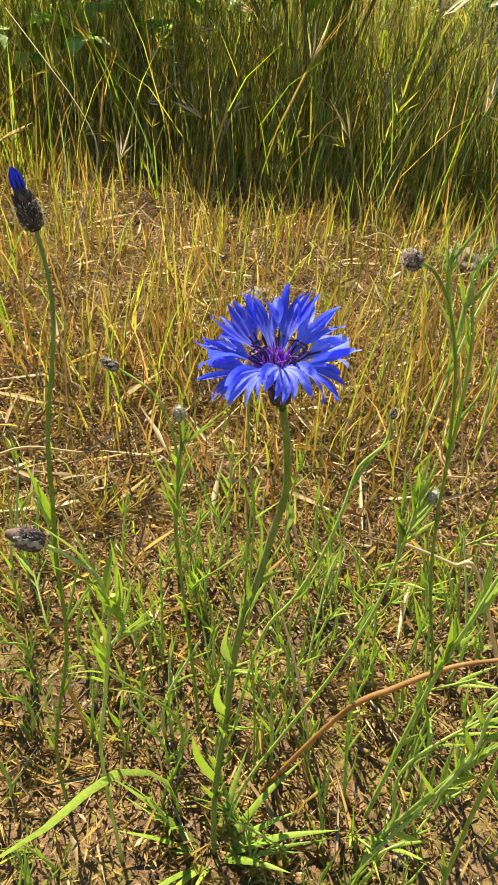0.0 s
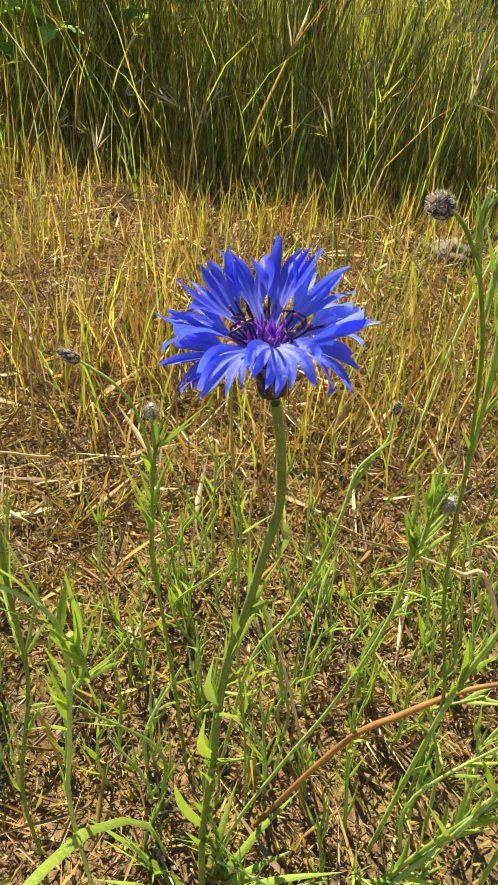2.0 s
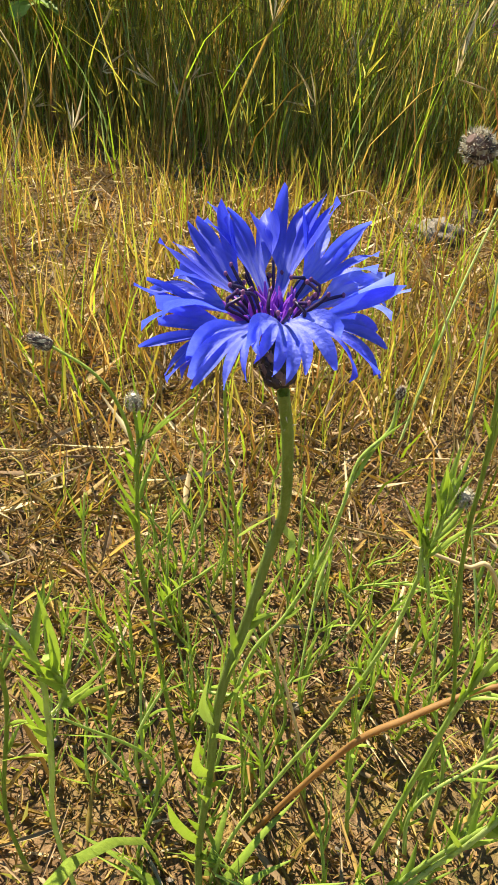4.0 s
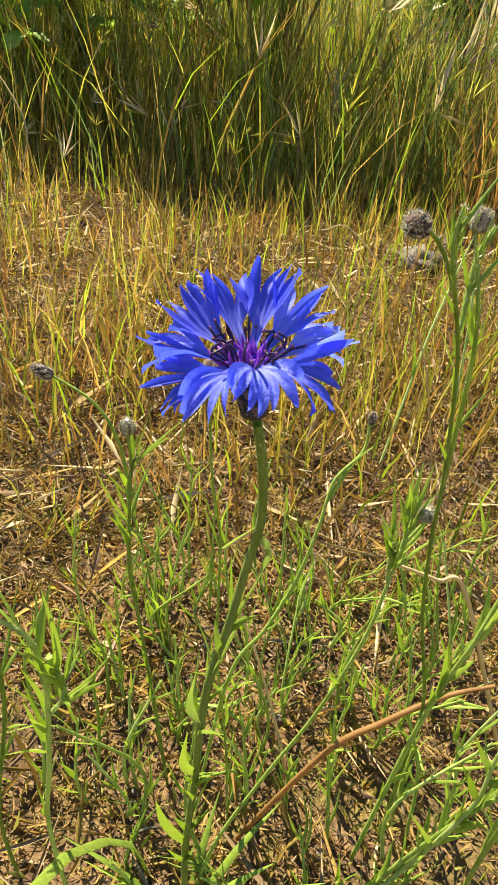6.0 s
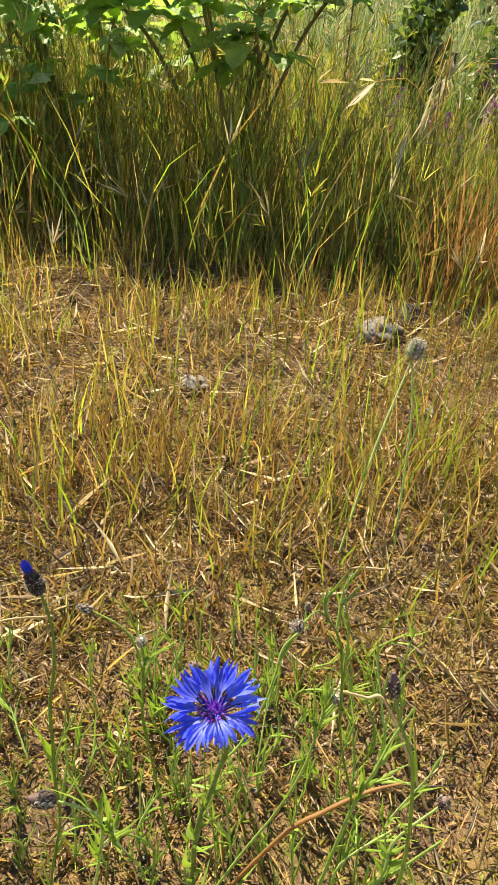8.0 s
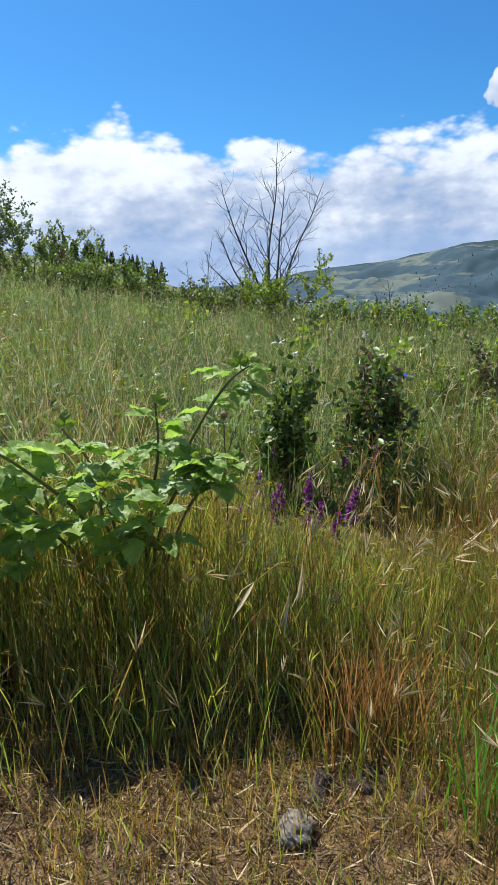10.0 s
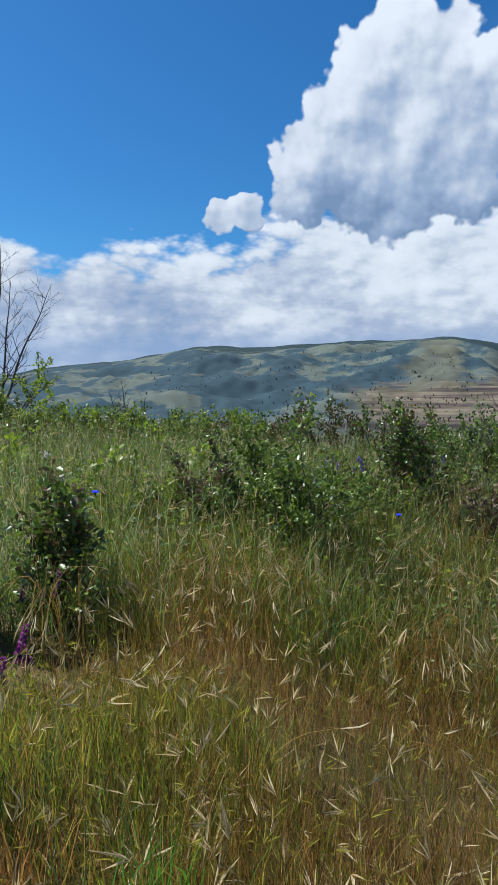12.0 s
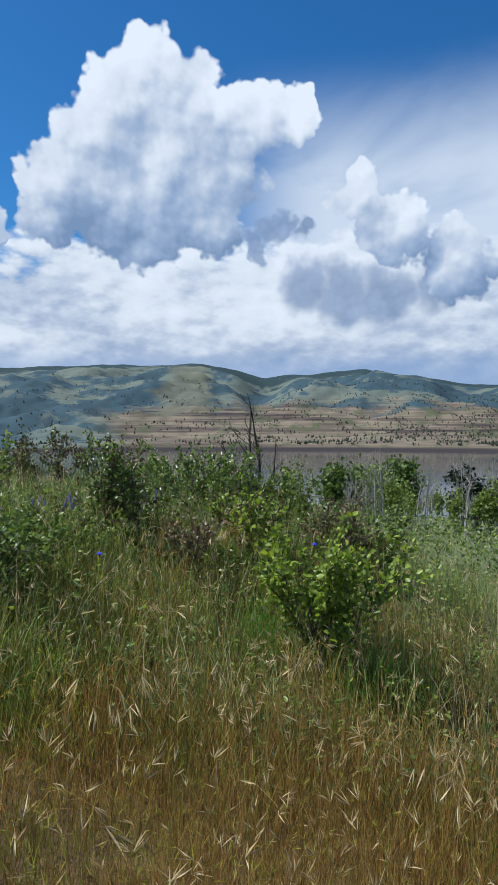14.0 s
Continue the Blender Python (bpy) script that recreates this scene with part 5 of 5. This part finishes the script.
for i in range(15):
    BROW.append((5 + 1.6 * i, ru.uniform(7.0, 8.0), ru.uniform(.34, .52), ru.uniform(.5, .9), ru.choice(("rose", "thicket", "lime", "thicket")), ru.choice(("rose", "lime", "rosered"))))
for i, (az, r, h, w, a, b) in enumerate(BROW):
    shrub("brow_bush", {"lime": "lime-green leafy bush on the meadow's brow", "rosered": "thin reddish twiggy bush on the meadow's brow"}.get(a, "dark leafy bush on the meadow's brow"), "shrub",
          (CX + r * math.sin(radians(az)), CY + r * math.cos(radians(az))), h, w, int(950 * w / .6 * h / .5), .038 if a != "rosered" else .034, a, 60 + i, 6, b, group="bushes on the brow", wide=.7)
for az, r, h, sd in ((4.5, 5.2, .42, 1), (10.5, 4.4, .36, 2), (14, 4.8, .40, 3), (-4, 6.6, .5, 4), (-7, 6.8, .42, 5), (20, 5.0, .42, 6), (7, 6.4, .4, 7), (16, 6.2, .42, 8)):
    h *= .8
    shrub("sapling", "slender lime-green sapling with big soft leaves", "sapling", (CX + r * math.sin(radians(az)), CY + r * math.cos(radians(az))), h, .24, 60, .062, "lime", 100 + sd, 3, wide=.85, group="lime saplings", depth=1)


# ---- meadow flowers ----
def spike(name, label, category, at, height, flower_mat, seed, group, size=.006, n=46, part_of=.4, lean=.15):
    rs, st = random.Random(seed), np.random.RandomState(seed)
    b = on(*at)
    ob = thing(name, b, label, category, group)
    top = Vector((rs.gauss(0, lean) * height, rs.gauss(0, lean) * height, height))
    path = curve([(0, 0, 0), top * .5 + Vector((0, 0, height * .04)), top], 14)
    part("stem", Geo().tube(path, [.0015, .0009], 5), M["stem"], ob)
    u = np.linspace(1 - part_of, 1, n)
    p = np.stack([np.interp(u, np.linspace(0, 1, 14), path[:, i]) for i in range(3)], -1)
    a = st.uniform(0, 6.28, n)
    w = np.stack([np.cos(a), np.sin(a), st.uniform(-.5, .4, n)], -1)
    part("raceme", Geo().leaves(p, w, size * (1.7 - u) * 1.6, .75, .5), M[flower_mat], ob)
    g = Geo()
    k = st.randint(0, 8, 26)
    a = st.uniform(0, 6.28, 26)
    g.leaves(path[k], np.stack([np.cos(a), np.sin(a), st.uniform(0, .7, 26)], -1), np.full(26, .022), .28, .3)
    tagged(part("leaf", g, M["leaf_shoot"], ob), kind="stuff")


for i in range(10):
    spike("vetch", "magenta vetch spike in green foliage", "wildflower", (.40 + rnd.gauss(0, .085), 2.16 + rnd.gauss(0, .05)), rnd.uniform(.14, .22), "vetch", 200 + i, "vetch spikes", .010, 60, .5)
for x, y, h in ((.27, 2.62, .25), (.585, 2.5, .25), (.5, 2.55, .26), (.2, 2.3, .22)):
    spike("vetch", "magenta vetch spike in green foliage", "wildflower", (x, y), h, "vetch", int(x * 1000), "vetch spikes", .008)
for i in range(16):
    x, y = (2.62, 3.88) if i < 8 else (3.2, 3.75) if i < 13 else (2.35, 3.75)
    spike("lupine", "pale violet lupine spike in the meadow", "wildflower", (x + rnd.gauss(0, .13), y + rnd.gauss(0, .09)), rnd.uniform(.30, .42), "lupine", 300 + i, "lupine spikes", .0085, 50, .26)


def far_flower(at, height):
    b = on(*at)
    ob = thing("cornflower", b, "small blue cornflower standing in the grass", "flower", "cornflowers in the grass")
    st = np.random.RandomState(int(at[0] * 100))
    part("stem", Geo().tube(curve([(0, 0, 0), (.01, 0, height * .5), (0, -.01, height)], 8), [.0015, .001], 5), M["stem"], ob)
    a = np.linspace(0, 6.28, 40)
    g = Geo().leaves(np.repeat([[0, -.01, height]], 40, 0), np.stack([np.cos(a), np.sin(a), st.uniform(-.1, .9, 40)], -1), np.full(40, .017), .4, .3)
    part("petals", g, M["petal"], ob)
    part("involucre", Geo().ball((0, -.01, height - .006), (.004, .004, .007), 6, 8), M["bract"], ob)


far_flower((.86, 3.05), .42)
far_flower((2.40, 3.05), .36)
far_flower((3.62, 2.62), .40)


def seedhead_stalk(label, at, height, seed):
    """Tall dark stalk with a round seed head."""
    b = on(*at)
    ob = thing("dry_flower_stalk", b, label, "dry stalk", "dry flower stalks")
    part("stem", Geo().tube(curve([(0, 0, 0), (.004, 0, height * .5), (0, 0, height)], 8), [.002, .0014], 6), M["twig"], ob)
    part("seed_head", Geo().ball((0, 0, height), (.008, .008, .009), 7, 10, rough=.3), M["budbrown"], ob)


seedhead_stalk("dark stalk with a round dry seed head", (.117, 1.82), .5, 1)


def droop(label, at, height, n, seed, size=.075):
    """Tuft of dry brome whose long awned heads hang to one side."""
    st = np.random.RandomState(seed)
    b = on(*at)
    ob = thing("brome_tuft", b, label, "grass tuft", "dry brome tufts")
    stems, heads = Geo(), Geo()
    for i in range(n):
        a = st.uniform(0, 6.28)
        d = np.array([math.cos(a), math.sin(a), 0]) * st.uniform(.05, .16)
        p = curve([(0, 0, 0), d * .25 + (0, 0, height * .6), d * .8 + (0, 0, height * st.uniform(.8, 1.05)), d * 1.5 + (0, 0, height * st.uniform(.6, .9))], 9)
        stems.tube(p, [.001, .0006], 4, cap=False)
        for j in range(3):
            heads.leaves(p[-1:], (p[-1:] - p[-2:-1]) * 40 + st.normal(0, .35, (1, 3)) + (0, 0, -.4), np.array([size * st.uniform(.6, 1.25)]), .07, .4)
    part("stalk", stems, M["dry"], ob)
    tagged(part("awn", heads, M["straw"], ob), kind="stuff")


for i, (x, y, h) in enumerate(((.62, 2.36, .27), (.68, 2.42, .3), (.57, 2.42, .3), (1.02, 2.0, .22), (.30, 1.6, .34), (1.75, 2.0, .22), (2.45, 2.25, .3), (2.2, 2.85, .34), (1.45, 1.15, .18), (1.85, 1.25, .2), (1.2, 1.55, .22), (2.7, 2.9, .34), (4.1, 2.9, .4), (4.6, 2.8, .36), (-.55, 2.5, .4), (-.3, 2.6, .42), (-.45, 2.75, .42), (.85, 1.5, .2), (.55, 1.9, .26), (2.05, 2.55, .3), (3.9, 2.3, .3))):
    droop("bleached brome tuft with long drooping awns", (x, y), h, 7 if i < 4 or 13 < i < 17 else 5, 400 + i)


rd = random.Random(91)
for i in range(64):
    az, r = rd.uniform(20, 72), rd.uniform(2.1, 4.2)
    droop("bleached brome tuft with long drooping awns", (CX + r * math.sin(radians(az)), CY + r * math.cos(radians(az))), rd.uniform(.24, .40), rd.randint(4, 9), 450 + i, .07)


# ---- stones ----
def rock(label, at, r, seed):
    b = on(*at)
    ob = part("stone", Geo().ball((0, 0, r * .25), (r, r * .8, r * .42), 14, 20, rough=.5), M["stone"])
    ob.location, ob.rotation_euler = b, (0, 0, seed)
    tagged(ob, label, "stone", "stones")


rock("grey pitted stone half sunk in the litter", (.215, 1.165), .032, 1)
rock("small grey stone in the litter", (.0, .95), .018, 2)
rock("small pale stone in the litter", (.27, .98), .012, 3)
M["earth"] = stone_mat("dark_earth", (.035, .024, .017), (.10, .07, .045), 140)
rc_ = random.Random(8)
for i in range(9):
    b = on(.22 + .022 * i + rc_.gauss(0, .02), 1.25 + rc_.gauss(0, .035))
    r = rc_.uniform(.018, .034)
    ob = part("earth_clod", Geo().ball((0, 0, -r * .25), (r, r * .8, r * .6), 9, 12, rough=.6), M["earth"])
    ob.location, ob.rotation_euler = b, (0, 0, rc_.uniform(0, 6))
    tagged(ob, "dark crumbly clod of dug earth", "earth clod", "earth clods")
x, y = scatter(110, -.2, .5, .36, .95)
g = Geo()
for i in range(110):
    r = R.uniform(.0012, .0038)
    g.ball((x[i], y[i], land(x[i], y[i]).item() + r * .5), (r, r * .8, r * .7), 4, 6, rough=.6)
tagged(part("pebbles", g, M["stone"]), "tiny grey pebbles in the soil", "pebbles", kind="stuff")


# ---- trees ----
def bare_tree(name, label, at, stems, seed, material="deadwood", depth=4, category="tree", group="", radius=.05, proto=False):
    rs = random.Random(seed)
    b = (0, 0, 0) if proto else on(*at)
    ob = thing(name, b, label, category, group)
    for way, L in stems:
        g, pts = Geo(), []
        p, d = Vector((0, 0, -.1)), Vector(way).normalized()
        path = [p.copy()]
        for i in range(9):
            d = (d + Vector((rs.gauss(0, .07), rs.gauss(0, .07), .05))).normalized()
            p = p + d * L / 9
            path.append(p.copy())
        g.tube(curve(path, 22), [radius, radius * .6, radius * .12], 8)
        limb = part("trunk", g, M[material], ob)
        g = Geo()
        for i in range(2, 9):
            for _ in range(rs.choice((1, 2, 2))):
                w = (Vector(way).normalized() * .8 + Vector((rs.gauss(0, .7), rs.gauss(0, .5), rs.gauss(.25, .3)))).normalized()
                twigs(g, [], path[i], w, L * rs.uniform(.12, .24) * (1.25 - i / 12), radius * (.42 - .035 * i), depth - 2, rs, .13, (2, 3), 4, .12)
        part("branch", g, M[material], limb)
    return ob


bare_tree("dead_tree", "leafless dead tree with fanned dark branches", (1.8, 25.2), [((-.02, 0, 1), 6.1), ((.42, 0, 1), 5.2), ((-.75, .1, .8), 3.9), ((-.35, -.1, 1), 5.4), ((.2, .2, 1), 5.3), ((-1.1, 0, .62), 3.2)], 5, group="dead trees", radius=.055, depth=4)
bare_tree("dead_tree", "blackened leafless snag on the slope's brow", (16.5, 15.3), [((-.03, 0, 1), 4.4), ((-.35, .2, .9), 3.0), ((.55, -.2, .8), 2.9), ((-.12, 0, 1), 3.9)], 6, group="dead trees", radius=.075)
bare_tree("dead_tree", "small leafless tree beyond the brow", (9.7, 37.4), [((-.1, 0, 1), 5.6), ((.25, 0, 1), 4.8), ((0, .2, 1), 5.0)], 7, group="dead trees", radius=.07)
bare_tree("dead_tree", "thin leafless sapling on the brow", (-.25, 9.9), [((.05, 0, 1), 1.3), ((-.25, 0, 1), .95)], 8, group="dead trees", radius=.012)


def leafy_tree(label, at, height, width, n, size, material, seed, group="trees by the river", proto=False):
    rs, st = random.Random(seed), np.random.RandomState(seed)
    b = (0, 0, 0) if proto else on(*at)
    ob = thing("tree", b, label, "tree", group)
    g, pts = Geo(), []
    g.tube(curve([(0, 0, -.3), (rs.gauss(0, .03) * height, 0, height * .3), (rs.gauss(0, .04) * height, 0, height * .62)], 10), [height * .028, height * .012], 8)
    part("trunk", g, M["twig"], ob)
    g = Geo()
    for i in range(11):
        a = 2 * math.pi * rs.random()
        z = rs.uniform(.15, .6) * height
        twigs(g, pts, (0, 0, z), (math.cos(a) * width, math.sin(a) * width, height * rs.uniform(.2, .9)), height * rs.uniform(.16, .28), height * .009, 2, rs, .2)
    part("limbs", g, M["twig"], ob)
    P = np.array([p[:] for p, d in pts])
    k = st.randint(0, len(P), n)
    p = P[k] + st.normal(0, size * .9, (n, 3))
    part("crown", Geo().leaves(p, st.normal(0, 1, (n, 3)), size * st.uniform(.5, 1.3, n), .75, .3, plain=True), M[material], ob)
    return ob


for x, y, h, w, seed in ((-4.5, 12.6, 1.85, 1.9, 71), (-5.9, 13.8, 2.2, 2.3, 72)):
    shrub("bushy_tree", "grey-green bushy tree at the meadow's edge", "tree", (x, y), h, w, 6500, .075, "sage", seed, 9, group="trees by the meadow", depth=3)


def conifer(label):
    rs = random.Random(9)
    ob = thing("conifer", (0, 0, 0), label, "tree", "conifers on the ridge")
    part("trunk", Geo().tube([(0, 0, -.5), (0, 0, 5), (0, 0, 9.6)], [.22, .12, .02], 7), M["twig"], ob)
    P, W = [], []
    for i in range(620):
        z = .8 + 8.9 * rs.random() ** .85
        a, r = rs.uniform(0, 6.28), (9.9 - z) * .21 * rs.uniform(.35, 1.1)
        P.append((math.cos(a) * r * .5, math.sin(a) * r * .5, z))
        W.append((math.cos(a), math.sin(a), -.28))
    g = Geo().leaves(P, W, np.array([(10.2 - p[2]) * .16 + .25 for p in P]), .5, .3, plain=True)
    part("crown", g, M["conifer"], ob)
    return ob


tree = conifer("dark conifer on the wooded ridge")
rt = random.Random(31)
spots = []
for i in range(46):
    az = -14.5 + 9.0 * rt.random()
    r = rt.uniform(96, 135)
    spots.append((CX + r * math.sin(radians(az)), CY + r * math.cos(radians(az)), rt.uniform(.16, .36)))
for i, (x, y, s) in enumerate(spots):
    m = pose(x, y, land(x, y).item(), rt.uniform(-2, 2), rt.uniform(-2, 2), rt.uniform(0, 360)) @ Matrix.Scale(s, 4)
    if i:
        copy_thing(tree, m)
first = spots[0]
tree.matrix_basis = pose(first[0], first[1], land(first[0], first[1]).item(), 0, 0, 20) @ Matrix.Scale(first[2], 4)

# scrub on the steep bank
rs_ = np.random.RandomState(55)
for mname, n, size in (("bank_leaf", 9000, .34), ("thicket", 9000, .30), ("greywood", 5000, .5), ("lime", 3000, .28)):
    az, r = np.radians(rs_.uniform(40, 76, n)), 15 + 70 * rs_.rand(n) ** 1.2
    x, y = CX + r * np.sin(az), CY + r * np.cos(az)
    k = wobble(x, y, 14, 41) + .5 * wobble(x, y, 4, 42) > (-.1 if mname != "greywood" else -.3)
    x, y, r = x[k], y[k], r[k]
    z = land(x, y) + rs_.uniform(0, 1, len(x)) ** 1.5 * (.5 + .035 * r)
    w = rs_.normal(0, .7, (len(x), 3)) + (0, 0, 1.6 if mname == "greywood" else .2)
    tagged(part("bank_scrub", Geo().leaves(np.stack([x, y, z], -1), w, size * (.12 + r / 70) * rs_.uniform(.5, 1.2, len(x)), .1 if mname == "greywood" else .7, .3, plain=True), M[mname]), "mixed green and grey scrub on the steep bank", "scrub", kind="stuff")

# trees on the lower bank
KINDS = [leafy_tree("fresh green cottonwood on the river bank", None, 8, 3.4, 1500, .55, "bank_leaf", 81, proto=True), leafy_tree("dull green tree on the river bank", None, 7, 2.6, 1300, .5, "thicket", 82, proto=True),
         bare_tree("bare_tree", "bare grey burnt tree on the river bank", None, [((0, 0, 1), 7.5), ((.3, 0, 1), 6)], 83, "greywood", 4, group="trees by the river", radius=.11, proto=True),
         leafy_tree("dark evergreen oak on the river bank", None, 8, 3.0, 1700, .5, "conifer", 84, proto=True)]
BANK = []
for i in range(26):
    BANK.append((rt.uniform(49, 60.5), rt.uniform(95, 150), 0 if rt.random() < .7 else 1, rt.uniform(.9, 1.35)))
for i in range(14):
    BANK.append((rt.uniform(58, 71), rt.uniform(65, 110), 0 if rt.random() < .35 else 1, rt.uniform(.5, .9)))
for i in range(26):
    BANK.append((rt.uniform(54, 71), rt.uniform(60, 105), 2, rt.uniform(.7, 1.15)))
BANK += [(64.6, 82, 3, 1.05), (65.6, 84, 3, .8), (67.5, 80, 3, .85), (66.6, 74, 1, .8), (69.5, 76, 3, .8), (70, 60, 1, .7)]
for az, r, kind, s in BANK:
    x, y = CX + r * math.sin(radians(az)), CY + r * math.cos(radians(az))
    m = pose(x, y, land(x, y).item(), 0, 0, rt.uniform(0, 360)) @ Matrix.Scale(s, 4)
    copy_thing(KINDS[kind], m)
for i, ob in enumerate(KINDS):   # the models themselves stand farther down the bank
    az, r = 57 + 3.5 * i, 120 + 9 * i
    x, y = CX + r * math.sin(radians(az)), CY + r * math.cos(radians(az))
    ob.matrix_basis = pose(x, y, land(x, y).item(), 0, 0, 40 * i) @ Matrix.Scale(.8, 4)
